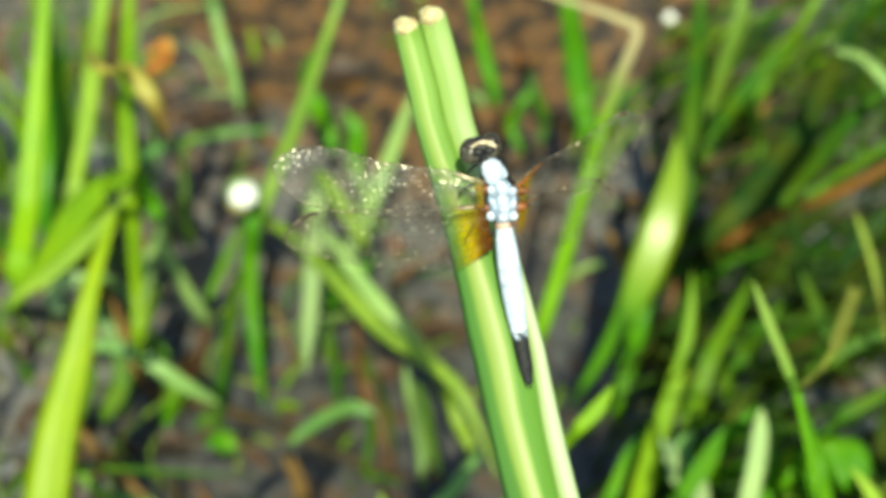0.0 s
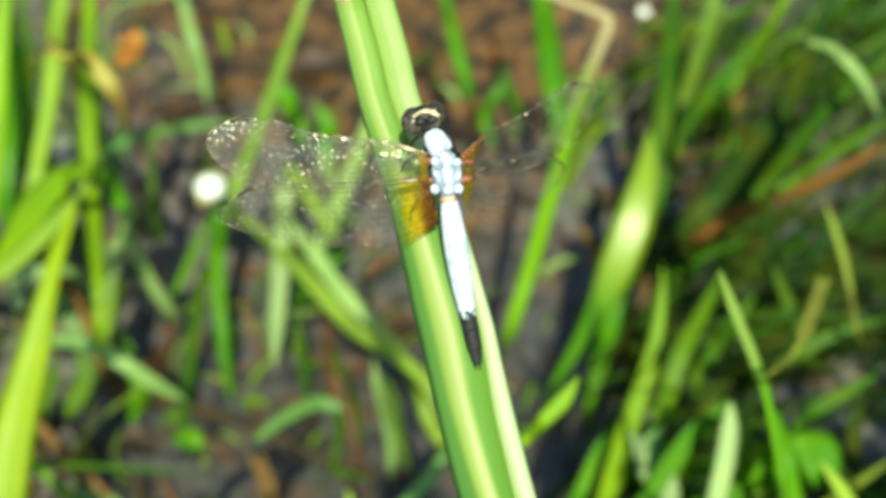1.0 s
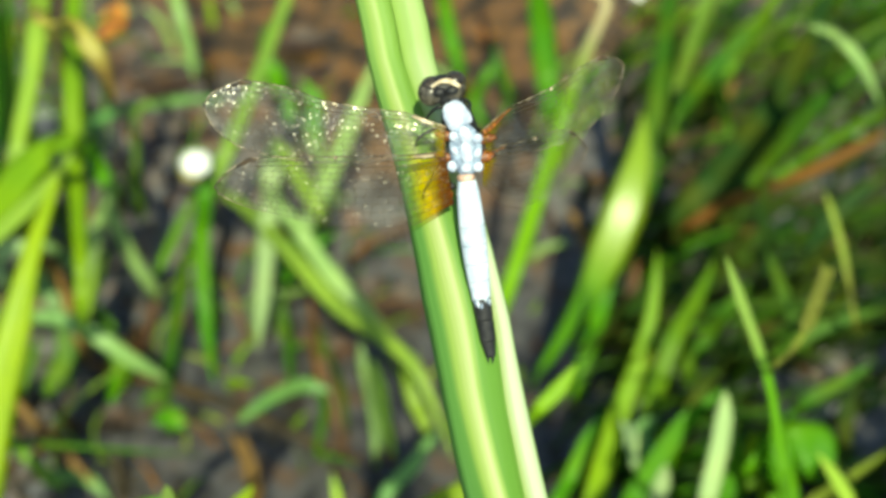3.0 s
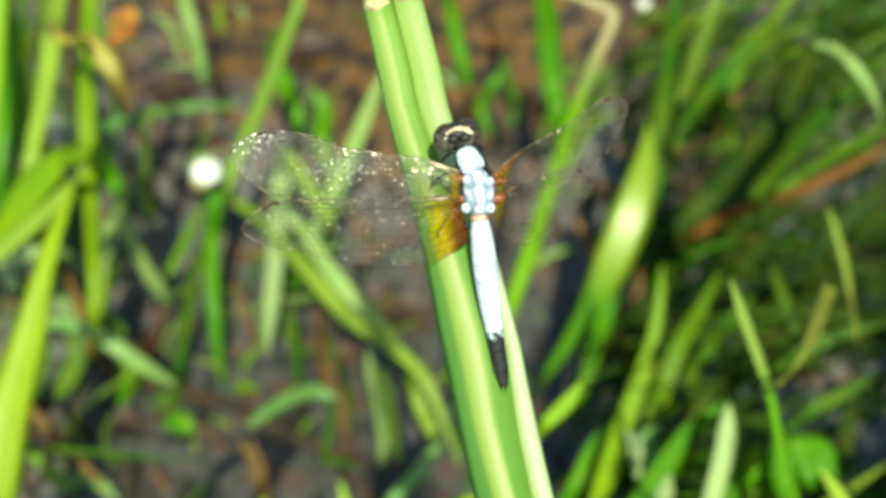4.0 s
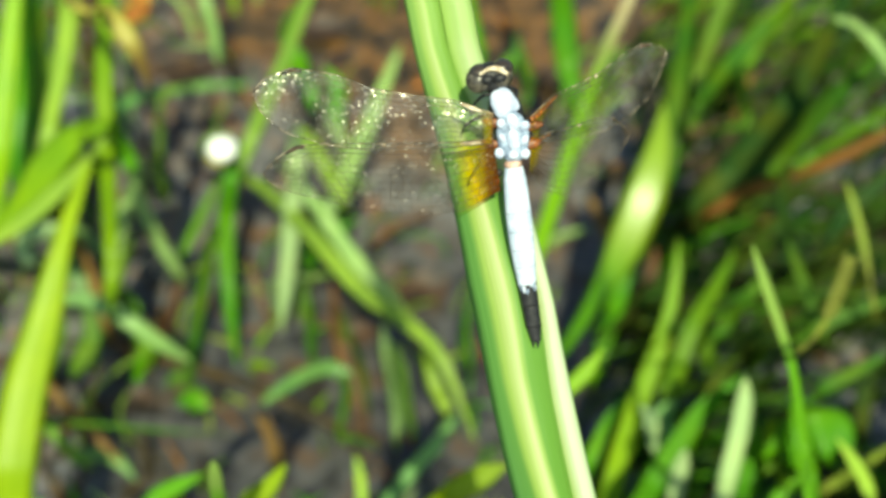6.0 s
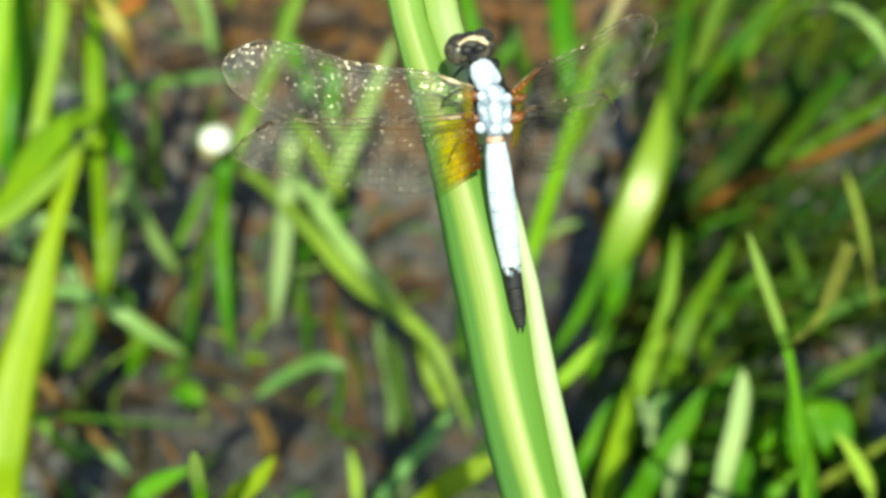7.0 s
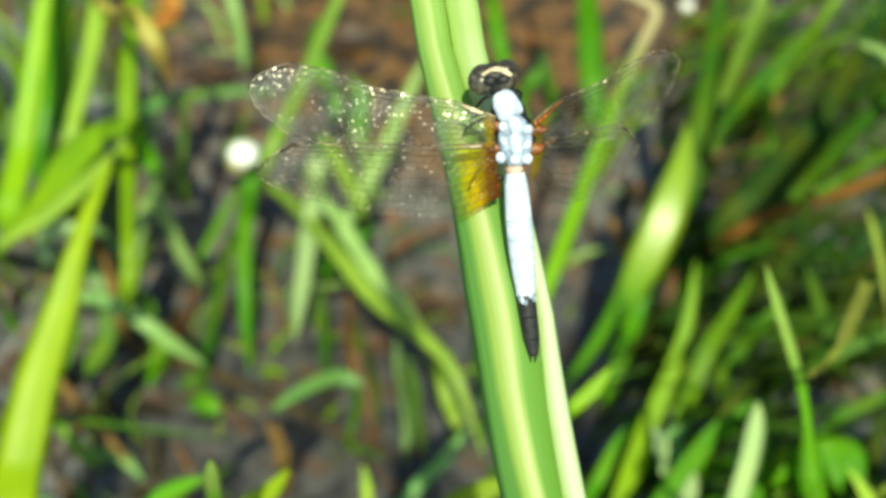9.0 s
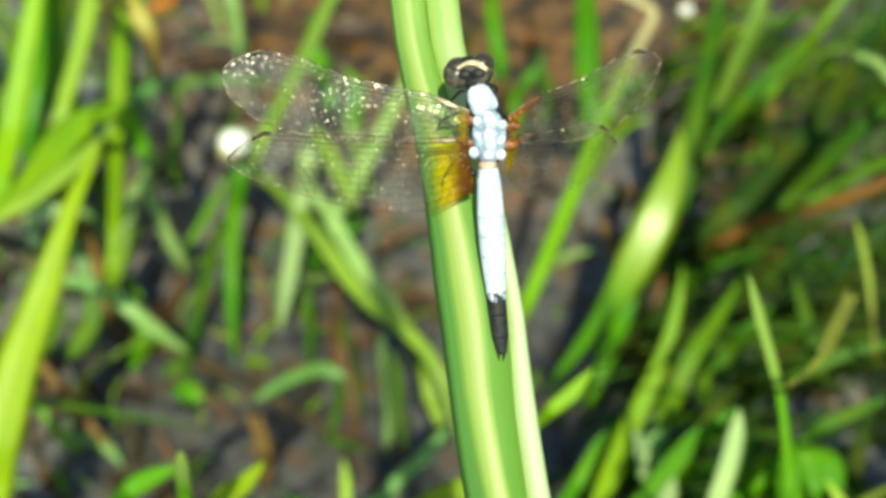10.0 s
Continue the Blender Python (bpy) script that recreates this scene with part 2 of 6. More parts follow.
def reed_material(name, stops, rise=0.0, green=0.5):
    """Fleshy reed sheath: pale yellow rib, green flanks (U runs across the sheath), fine fibres along it."""
    m, n, l, p = shader(name)
    uv = n.new("ShaderNodeUVMap")
    sep = n.new("ShaderNodeSeparateXYZ")
    l.new(uv.outputs["UV"], sep.inputs["Vector"])
    # higher up, the rib runs nearer to the outer edge
    drift = ramp(n, (0.42, (0.0, 0.0, 0.0)), (0.60, (rise,) * 3))
    l.new(sep.outputs["Y"], drift.inputs["Fac"])
    place = n.new("ShaderNodeMath")
    l.new(sep.outputs["X"], place.inputs[0])
    l.new(drift.outputs["Color"], place.inputs[1])
    r = ramp(n, *stops)
    l.new(place.outputs[0], r.inputs["Fac"])
    fibre = noise_at(n, l, 1.0, 3.0, "UV", (46.0, 2.0, 1.0))
    fr = ramp(n, (0.3, (0.75, 0.80, 0.6)), (0.7, (1.0, 1.0, 1.0)))
    l.new(fibre.outputs["Fac"], fr.inputs["Fac"])
    young = ramp(n, (0.76, (0.0, 0.0, 0.0)), (0.90, (green,) * 3))
    l.new(sep.outputs["Y"], young.inputs["Fac"])
    tissue = mixed(n, l, r.outputs["Color"], (0.30, 0.45, 0.10), young.outputs["Color"])
    c = mixed(n, l, tissue, fr.outputs["Color"], 0.5, "MULTIPLY")
    l.new(c, p.inputs["Base Color"])
    p.inputs["Roughness"].default_value, p.inputs["Specular IOR Level"].default_value = 0.46, 0.3
    bump(n, l, fibre.outputs["Fac"], p, 0.5, 0.0002)
    t = n.new("ShaderNodeBsdfTranslucent")
    l.new(c, t.inputs["Color"])
    mx = n.new("ShaderNodeMixShader")
    mx.inputs[0].default_value = 0.12
    l.new(p.outputs[0], mx.inputs[1])
    l.new(t.outputs[0], mx.inputs[2])
    l.new(mx.outputs[0], n["Material Output"].inputs["Surface"])
    return m


MUD, WATER = mud_material(), water_material()
WING, HIND_WING = wing_material("wing_membrane", 0.10, 0.05), wing_material("hind_wing_membrane", 0.020, 0.030)
REED = reed_material("reed_sheath", ((0.0, (0.072, 0.190, 0.044)), (0.32, (0.098, 0.226, 0.040)), (0.42, (0.264, 0.379, 0.074)), (0.52, (0.370, 0.455, 0.150)), (0.62, (0.440, 0.490, 0.230)), (0.69, (0.256, 0.364, 0.082)), (0.76, (0.112, 0.250, 0.029)), (1.0, (0.130, 0.275, 0.037))), 0.11)
REED_PALE = reed_material("reed_sheath_pale", ((0.0, (0.129, 0.272, 0.035)), (0.12, (0.224, 0.365, 0.079)), (0.24, (0.378, 0.468, 0.196)), (0.50, (0.525, 0.575, 0.410)), (0.85, (0.490, 0.555, 0.370)), (1.0, (0.292, 0.425, 0.143))), 0.0, 0.8)
PRUINOSE = plain("pruinose_blue_white", (0.40, 0.47, 0.58), (0.60, 0.65, 0.74), 700.0, 0.55, bumpy=0.3, dist=0.00005)
PRUINOSE_GREY = plain("pruinose_thorax", (0.33, 0.38, 0.50), (0.58, 0.62, 0.72), 1000.0, 0.6, bumpy=0.4, dist=0.00006)
BLACK = plain("black_cuticle", (0.004, 0.004, 0.005), (0.016, 0.015, 0.017), 1100.0, 0.6)
AMBER = plain("amber_cuticle", (0.045, 0.014, 0.003), (0.30, 0.085, 0.008), 1100.0, 0.5)
ORANGE = plain("orange_wing_base", (0.10, 0.026, 0.003), (0.42, 0.14, 0.012), 1900.0, 0.4)
PRUINOSE_BLUE = plain("pruinose_grey_blue", (0.13, 0.17, 0.25), (0.33, 0.41, 0.53), 1500.0, 0.5)
PINK = plain("pinkish_waist", (0.42, 0.24, 0.17), (0.62, 0.44, 0.35), 900.0, 0.5)
EYE_DARK = plain("eye_dark_brown", (0.010, 0.008, 0.007), (0.055, 0.042, 0.030), 1500.0, 0.3)
EYE_GREY = plain("eye_grey_brown", (0.030, 0.026, 0.020), (0.11, 0.095, 0.070), 1500.0, 0.34)
BAND = plain("pale_tan_band", (0.36, 0.27, 0.16), (0.64, 0.54, 0.38), 1200.0, 0.45)
VEIN = plain("wing_vein", (0.012, 0.008, 0.005), (0.09, 0.055, 0.025), 1300.0, 0.3)
# pale noise spots in this colour stand for glints along the wing edges
EDGE = plain("wing_edge_glints", (0.030, 0.019, 0.010), (0.34, 0.27, 0.18), 900.0, 0.15, bumpy=0.8, dist=0.0003, detail=1.0)
CUT = plain("cut_reed_end", (0.44, 0.31, 0.17), (0.58, 0.56, 0.28), 900.0, 0.7, bumpy=0.6, dist=0.0003)
FLOWER = plain("white_florets", (0.74, 0.75, 0.70), (0.90, 0.90, 0.87), 500.0, 0.6, bumpy=0.5, dist=0.0004)
DEAD_LEAF = plain("dead_orange_leaf", (0.26, 0.085, 0.015), (0.55, 0.22, 0.025), 130.0, 0.55, bumpy=0.6, dist=0.0005)
LITTER = plain("leaf_litter", (0.022, 0.015, 0.010), (0.075, 0.036, 0.016), 60.0, 0.6, bumpy=0.5, dist=0.0006)


# ---- mesh helpers
def part(name, bm, material, parent=None, label="", smooth=True):
    me = bpy.data.meshes.new(name)
    bm.normal_update()
    bm.to_mesh(me)
    bm.free()
    if smooth:
        me.shade_smooth()
    me.materials.append(material)
    ob = new(name, me)
    if parent is not None:
        ob.parent = parent
    if label:
        tagged(ob, label)
    return ob


def spline(points, count):
    """Evenly counted samples of a smooth curve through the points."""
    p = [Vector(q) for q in points]
    p = [p[0] * 2 - p[1]] + p + [p[-1] * 2 - p[-2]]
    out, spans = [], len(points) - 1
    for i in range(count):
        u = i / (count - 1) * spans
        k = min(int(u), spans - 1)
        f = u - k
        a, b, c, d = p[k:k + 4]
        out.append(0.5 * ((2 * b) + (c - a) * f + (2 * a - 5 * b + 4 * c - d) * f * f + (3 * b - a - 3 * c + d) * f ** 3))
    return out


def along(values, u):
    x = u * (len(values) - 1)
    k = min(int(x), len(values) - 2)
    return values[k] + (values[k + 1] - values[k]) * (x - k)


def blade_mesh(bm, points, widths, count=16, thick=0.05, fold=0.16, facing=(0.1, -0.55, 0.83), twist=0.0):
    """One grass blade: a thin folded lens section swept along a curve, tapering to its tip."""
    uvs = bm.loops.layers.uv.verify()
    line = spline(points, count)
    rings = []
    for i, c in enumerate(line):
        u = i / (count - 1)
        tan = (line[min(i + 1, count - 1)] - line[max(i - 1, 0)]).normalized()
        face = Vector(facing)
        if twist:
            face = Matrix.Rotation(twist * (u - 0.4), 3, tan) @ face
        side = tan.cross(face)
        if side.length < 1e-4:
            side = tan.cross(Vector((1, 0, 0)))
        side.normalize()
        up = side.cross(tan).normalized()
        w = along(widths, u) * 0.5
        if u > 0.8:
            w *= max(0.04, math.sqrt(max(0.0, 1 - ((u - 0.8) / 0.2) ** 2)))
        th = max(w * thick, 0.00008)
        ring = [bm.verts.new(c + side * (s * w) + up * (fold * w * (abs(s) - 0.5) + h * th)) for s, h in
                ((-1, 0), (-0.5, 1), (0, 1.1), (0.5, 1), (1, 0), (0.5, -1), (0, -1.1), (-0.5, -1))]
        rings.append(ring)
    across = (0, 0.25, 0.5, 0.75, 1, 0.75, 0.5, 0.25)
    for i in range(count - 1):
        for k in range(8):
            j = (k + 1) % 8
            f = bm.faces.new((rings[i][k], rings[i][j], rings[i + 1][j], rings[i + 1][k]))
            for lp, (uu, vv) in zip(f.loops, ((across[k], i), (across[j], i), (across[j], i + 1), (across[k], i + 1))):
                lp[uvs].uv = (uu, vv / (count - 1))
    bm.faces.new(rings[0])
    bm.faces.new(rings[-1][::-1])


def tuft(label, x, y):
    """The foot of a tuft of grass, which carries its blades."""
    foot = tagged(new("grass_tuft"), label, "grass tuft", group="marsh grass tufts")
    foot.location = (x, y, 0)
    return foot


def blade(foot, name, label, tone, points, widths, twist=0.0, **shape):
    bm = bmesh.new()
    blade_mesh(bm, [Vector(p) - foot.location for p in points], widths, count=6 * len(points), twist=twist, **shape)
    return part(name, bm, TONE[tone], foot, label)


def tube(bm, points, radii, sides=8, count=None, squash=1.0, cap=True):
    """A round tube of changing radius along a smooth curve."""
    count = count or 5 * len(points)
    line = spline(points, count)
    rings = []
    ref = Vector((0.13, 0.21, 0.97))
    for i, c in enumerate(line):
        tan = (line[min(i + 1, count - 1)] - line[max(i - 1, 0)]).normalized()
        a = tan.cross(ref).normalized()
        b = a.cross(tan)
        r = along(radii, i / (count - 1))
        rings.append([bm.verts.new(c + a * (r * math.cos(q)) + b * (r * squash * math.sin(q))) for q in (2 * math.pi * k / sides for k in range(sides))])
    for i in range(count - 1):
        for k in range(sides):
            j = (k + 1) % sides
            bm.faces.new((rings[i][k], rings[i][j], rings[i + 1][j], rings[i + 1][k]))
    if cap:
        bm.faces.new(rings[0][::-1])
        bm.faces.new(rings[-1])


def blob(bm, centre, radii, turn=0.0, sub=3, rough=0.0, freq=1.0):
    """A rounded body with its own uneven surface."""
    made = bmesh.ops.create_icosphere(bm, subdivisions=sub, radius=1.0)["verts"]
    rot = Matrix.Rotation(turn, 3, "Z")
    for v in made:
        k = 1 + rough * noise.noise(v.co * freq)
        v.co = Vector(centre) + rot @ Vector((v.co.x * radii[0] * k, v.co.y * radii[1] * k, v.co.z * radii[2] * k))


# ---- ground, water
def ground_height(x, y):
    n = noise.noise(Vector((x * 7 + 3.1, y * 7, 0.3))) * 0.010 + noise.noise(Vector((x * 24, y * 24, 1.7))) * 0.004 + noise.noise(Vector((x * 80, y * 80, 4.2))) * 0.0015
    bank = 0.02 * min(1.0, max(0.0, (x - 0.08) / 0.25))
    return n + bank


def build_ground():
    n = 220
    line = [math.sinh(-5.2 + 10.4 * i / (n - 1)) * 2.2 for i in range(n)]
    verts, faces = [], []
    for j in range(n):
        for i in range(n):
            x, y = line[i] , line[j] + 0.33
            fade = 1.0 if abs(line[i]) + abs(line[j]) < 30 else 0.0
            verts.append((x, y, ground_height(x, y) * fade))
    for j in range(n - 1):
        for i in range(n - 1):
            a = j * n + i
            faces.append((a, a + 1, a + n + 1, a + n))
    me = bpy.data.meshes.new("ground")
    me.from_pydata(verts, [], faces)
    me.shade_smooth()
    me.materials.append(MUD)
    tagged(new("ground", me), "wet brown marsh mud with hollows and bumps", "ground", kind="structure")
    bm = bmesh.new()
    bmesh.ops.create_grid(bm, x_segments=40, y_segments=40, size=0.9)
    for v in bm.verts:
        v.co.y += 0.5
        v.co.z = 0.0020
    w = part("water", bm, WATER)
    w.visible_shadow = False
    tagged(w, "shallow dark water standing in the hollows of the mud", "water", kind="structure")


build_ground()

# ---- the cut reed on which the dragonfly sits
def sheath(bm, centre, halves, depth_way, side_way, ridge):
    """A keeled leaf sheath: a flank, a rounded rib, a flank and a flat back, swept along its centre line."""
    uvs = bm.loops.layers.uv.verify()
    line = spline(centre, 40)
    # across (-1..1), lift towards the ridge
    shape = ((-1.0, -0.08), (-0.74, 0.20), (-0.40, 0.52), (-0.12, 0.86), (0.12, 1.0), (0.40, 0.97), (0.66, 0.70), (0.90, 0.36), (1.0, -0.08), (0.5, -0.75), (-0.5, -0.75))
    rings = []
    for i, c in enumerate(line):
        h = along(halves, i / 39)
        rings.append([bm.verts.new(c + side_way * (s * h) + depth_way * (z * h * ridge)) for s, z in shape])
    m = len(shape)
    for i in range(39):
        for k in range(m):
            j = (k + 1) % m
            f = bm.faces.new((rings[i][k], rings[i][j], rings[i + 1][j], rings[i + 1][k]))
            us = [(shape[q][0] + 1) / 2 for q in (k, j, j, k)]
            for lp, uu, vv in zip(f.loops, us, (i, i, i + 1, i + 1)):
                lp[uvs].uv = (uu, vv / 39)
    bm.faces.new(rings[0][::-1])
    bm.faces.new(rings[-1])
    return rings[-1]


def build_reed():
    reed = tagged(new("reed"), "pale green keeled reed, cut off on top, rooted in mud", "reed")
    near = Vector((-0.0242, -0.6180, 0.7858))
    side = Vector((0.9679, 0.1810, 0.1722))
    for centre, halves, skin, label in (
        (((0.0601, -0.0764, -0.0200), (0.0503, -0.0554, 0.0976), (0.0404, -0.0344, 0.2073), (0.0277, 0.0038, 0.2469), (0.0187, 0.0305, 0.2676), (0.0124, 0.0496, 0.2825), (0.0111, 0.0534, 0.2854), (0.0098, 0.0572, 0.2884), (0.0084, 0.0620, 0.2920), (0.0072, 0.0667, 0.2957), (0.0058, 0.0715, 0.2994), (0.0022, 0.0809, 0.3068), (-0.0022, 0.0904, 0.3141), (-0.0037, 0.0952, 0.3178), (-0.0057, 0.1010, 0.3223)), (0.00344, 0.00344, 0.00344, 0.00344, 0.00344, 0.00318, 0.00322, 0.00332, 0.00340, 0.00360, 0.00370, 0.00275, 0.00190, 0.00192, 0.00174), REED, "keeled reed sheath with a pale rib and a green flank"),
        (((0.0676, -0.0758, -0.0200), (0.0571, -0.0549, 0.0979), (0.0467, -0.0340, 0.2078), (0.0330, 0.0040, 0.2472), (0.0235, 0.0306, 0.2679), (0.0167, 0.0496, 0.2826), (0.0154, 0.0534, 0.2856), (0.0141, 0.0572, 0.2885), (0.0126, 0.0620, 0.2922), (0.0114, 0.0667, 0.2959), (0.0101, 0.0715, 0.2996), (0.0060, 0.0810, 0.3069), (0.0014, 0.0904, 0.3142), (-0.0001, 0.0952, 0.3179), (-0.0025, 0.1019, 0.3232)), (0.00161, 0.00161, 0.00161, 0.00161, 0.00161, 0.00146, 0.00144, 0.00144, 0.00142, 0.00118, 0.00101, 0.00147, 0.00188, 0.00189, 0.00179), REED_PALE, "narrow reed sheath with a pale yellow rib"),
    ):
        bm = bmesh.new()
        end = sheath(bm, centre, halves, near, side, 0.58)
        body = part("sheath", bm, skin, reed, label)
        tip = Vector(centre[-1])
        bm = bmesh.new()
        blob(bm, tip, (halves[-1] * 0.92, halves[-1] * 0.75, halves[-1] * 0.75), 0.0, 3, 0.25, 2.5)
        part("cut_end", bm, CUT, body, "pinkish-brown frayed cut end")
    return reed


REED_THING = build_reed()

# ---- the dragonfly (its own space: x to its right, y to its head, z off its back)
FLY = Matrix(((0.99941, -0.02891, -0.01863, 0.00601), (0.00421, 0.64052, -0.76793, 0.07923), (0.03413, 0.76740, 0.64027, 0.31508), (0, 0, 0, 1)))
MM = 0.00105


def build_dragonfly():
    fly = tagged(new("dragonfly"), "powdery blue-white dragonfly with clear amber-based wings, perched on the reed", "dragonfly")
    fly.matrix_world = FLY
    # thorax
    bm = bmesh.new()
    blob(bm, (-0.55 * MM, 1.2 * MM, -1.6 * MM), (1.75 * MM, 3.6 * MM, 1.9 * MM), 0.24, 3, 0.05, 2.0)
    thorax = part("thorax", bm, BLACK, fly, "dark brown-black thorax side")
    bm = bmesh.new()
    blob(bm, (-0.05 * MM, -0.4 * MM, 0.1 * MM), (1.6 * MM, 2.6 * MM, 0.60 * MM), 0.1, 3, 0.05, 2.0)
    part("back_shield", bm, PRUINOSE_BLUE, thorax, "grey-blue powdery back")
    bm = bmesh.new()
    blob(bm, (0, 0, 0), (1.32 * MM, 1.36 * MM, 0.72 * MM), 0.0, 4, 0.10, 1.6)
    turn = Matrix.Rotation(0.55, 3, "Z")
    for v in bm.verts:
        u = v.co.y / (1.36 * MM)
        flat = 1.0 + 0.32 * abs(v.co.x * u) / (1.32 * MM)
        v.co = turn @ Vector((v.co.x * flat * (0.92 - 0.14 * u), v.co.y * flat, v.co.z)) + Vector((-1.0 * MM, 2.95 * MM, -0.05 * MM))
    part("front_plate", bm, PRUINOSE_GREY, thorax, "powdery blue-white front plate")
    for x, y, r, q in ((-0.12, 1.05, 0.62, 1.2), (0.02, -0.65, 0.64, 1.45), (0.02, -2.1, 0.56, 0.8), (-1.22, 0.9, 0.47, 0.95), (1.10, 0.68, 0.47, 0.95),
                       (-1.08, -0.5, 0.36, 1.3), (1.12, -0.66, 0.36, 1.3), (-1.32, -2.0, 0.52, 0.9), (1.2, -2.05, 0.50, 0.9)):
        bm = bmesh.new()
        blob(bm, (x * MM, y * MM, (0.66 - 0.14 * x * x) * MM), (r * 0.98 * MM, r * q * 1.12 * MM, 0.34 * MM), 0.2 - 0.4 * x, 3, 0.18, 1.6)
        part("back_plate", bm, PRUINOSE_GREY, thorax)
    for x, y in ((-2.0, 0.9), (1.75, 0.6), (-2.0, -1.2), (1.75, -1.2)):
        bm = bmesh.new()
        blob(bm, (x * MM, y * MM, -0.1 * MM), (1.05 * MM, 0.42 * MM, 0.16 * MM), -0.15 if x < 0 else 0.25, 3, 0.5, 2.6)
        part("wing_hinge", bm, AMBER, thorax, "dark amber-brown wing hinge")
    # neck and head
    bm = bmesh.new()
    blob(bm, (-2.0 * MM, 4.75 * MM, -0.5 * MM), (1.1 * MM, 1.0 * MM, 1.0 * MM), 0.3, 2, 0.1, 2.0)
    part("neck", bm, BLACK, fly)
    bm = bmesh.new()
    blob(bm, (-2.42 * MM, 5.95 * MM, -0.4 * MM), (2.05 * MM, 1.28 * MM, 1.3 * MM), 0.22, 3, 0.04, 2.0)
    head = part("head", bm, BLACK, fly, "black head")
    head.location = (0.06 * MM, -0.42 * MM, 0)
    for x, y in ((-3.55, 5.45), (-1.42, 5.95)):
        bm = bmesh.new()
        blob(bm, (x * MM, y * MM, -0.45 * MM), (1.28 * MM, 1.35 * MM, 1.4 * MM), 0.22, 3, 0.02, 2.0)
        eye = part("eye", bm, EYE_GREY, head, "large glossy grey-brown compound eye")
        bm = bmesh.new()
        blob(bm, ((x + 0.1) * MM, (y + 0.62) * MM, -0.3 * MM), (1.16 * MM, 1.0 * MM, 1.22 * MM), 0.22, 3, 0.02, 2.0)
        part("eye_cap", bm, EYE_DARK, eye, "dark brown upper eye")
    bm = bmesh.new()
    tube(bm, [(-3.5 * MM, 6.0 * MM, 0.86 * MM), (-2.7 * MM, 6.55 * MM, 1.06 * MM), (-1.8 * MM, 6.62 * MM, 1.06 * MM), (-0.75 * MM, 6.1 * MM, 0.80 * MM)], (0.12 * MM, 0.20 * MM, 0.30 * MM, 0.20 * MM), 10, squash=0.6)
    part("forehead_band", bm, BAND, head, "pale tan band over the eyes")
    for x, y, a in ((-2.75, 5.55, 0.62), (-1.55, 5.72, 0.66)):
        bm = bmesh.new()
        blob(bm, (x * MM, y * MM, 0.78 * MM), (a * MM, 0.46 * MM, 0.46 * MM), 0.2, 3, 0.1, 2.0)
        part("occiput", bm, BLACK, head, "black back of the head")
    # abdomen: ten rings along a line, wide in the middle and black at the end
    bm = bmesh.new()
    blob(bm, (0.02 * MM, -3.15 * MM, -0.25 * MM), (0.92 * MM, 0.55 * MM, 0.85 * MM), 0.1, 2, 0.06, 3.0)
    part("waist", bm, PINK, fly, "pinkish-brown waist")
    ys = (-3.45, -4.5, -6.1, -7.9, -9.8, -11.7, -13.5, -15.3, -17.6, -19.8, -21.4)
    ws = (0.92, 1.12, 1.24, 1.30, 1.30, 1.24, 1.12, 0.94, 0.88, 0.80, 0.50)

    def axis(y):
        k = (-3.3 - y) / 18.0
        return 0.1 + 2.1 * k + 0.6 * k * k, -0.2 - 0.5 * math.sin(min(1, k) * 3.1) * 0.6 - 0.5 * k

    for i in range(10):
        ya, yb = ys[i], ys[i + 1]
        pts, rad = [], []
        for k in range(6):
            u = k / 5
            y = ya + (yb - 0.12 - ya) * u
            x, z = axis(y)
            pts.append((x * MM, y * MM, z * MM))
            rad.append((ws[i] + (ws[i + 1] - ws[i]) * u) * (1.0 + 0.004 * u) * MM)
        bm = bmesh.new()
        tube(bm, pts, rad, 20, 10, squash=0.82)
        tone = PRUINOSE if i < 7 else BLACK
        ring = part("abdomen_ring", bm, tone, fly, "powdery blue-white abdomen ring" if i < 7 else "black abdomen ring")
        if i == 6:
            for q in range(7):
                bm = bmesh.new()
                a = -1.1 + 2.2 * q / 6
                x, z = axis(yb)
                blob(bm, ((x + math.sin(a) * ws[i + 1] * 0.9) * MM, (yb - 0.05 - 0.22 * ((q * 5) % 4)) * MM, (z + math.cos(a) * ws[i + 1] * 0.74) * MM), (0.20 * MM, (0.4 + 0.1 * ((q * 3) % 4)) * MM, 0.09 * MM), 0.1, 2, 0.3, 2.0)
                part("powder_patch", bm, PRUINOSE_BLUE if q % 2 else PRUINOSE, ring, "patch of blue-white powder")
    for s in (-1, 1):
        bm = bmesh.new()
        x, z = axis(-21.3)
        tube(bm, [((x + s * 0.18) * MM, -21.2 * MM, z * MM), ((x + s * 0.26) * MM, -21.7 * MM, z * MM), ((x + s * 0.2) * MM, -22.3 * MM, z * MM)], (0.14 * MM, 0.15 * MM, 0.03 * MM), 8)
        part("tail_clasper", bm, BLACK, fly)
    for x, y, q, skin in ((-1.35, -4.1, 0.42, BLACK), (-1.55, -4.9, 0.36, AMBER), (-1.45, -5.7, 0.42, BLACK)):
        bm = bmesh.new()
        blob(bm, (x * MM, y * MM, -0.9 * MM), (q * MM, 0.40 * MM, 0.40 * MM), 0.3, 2, 0.3, 2.0)
        part("leg_joint", bm, skin, fly, "dark folded joint of a hind leg")
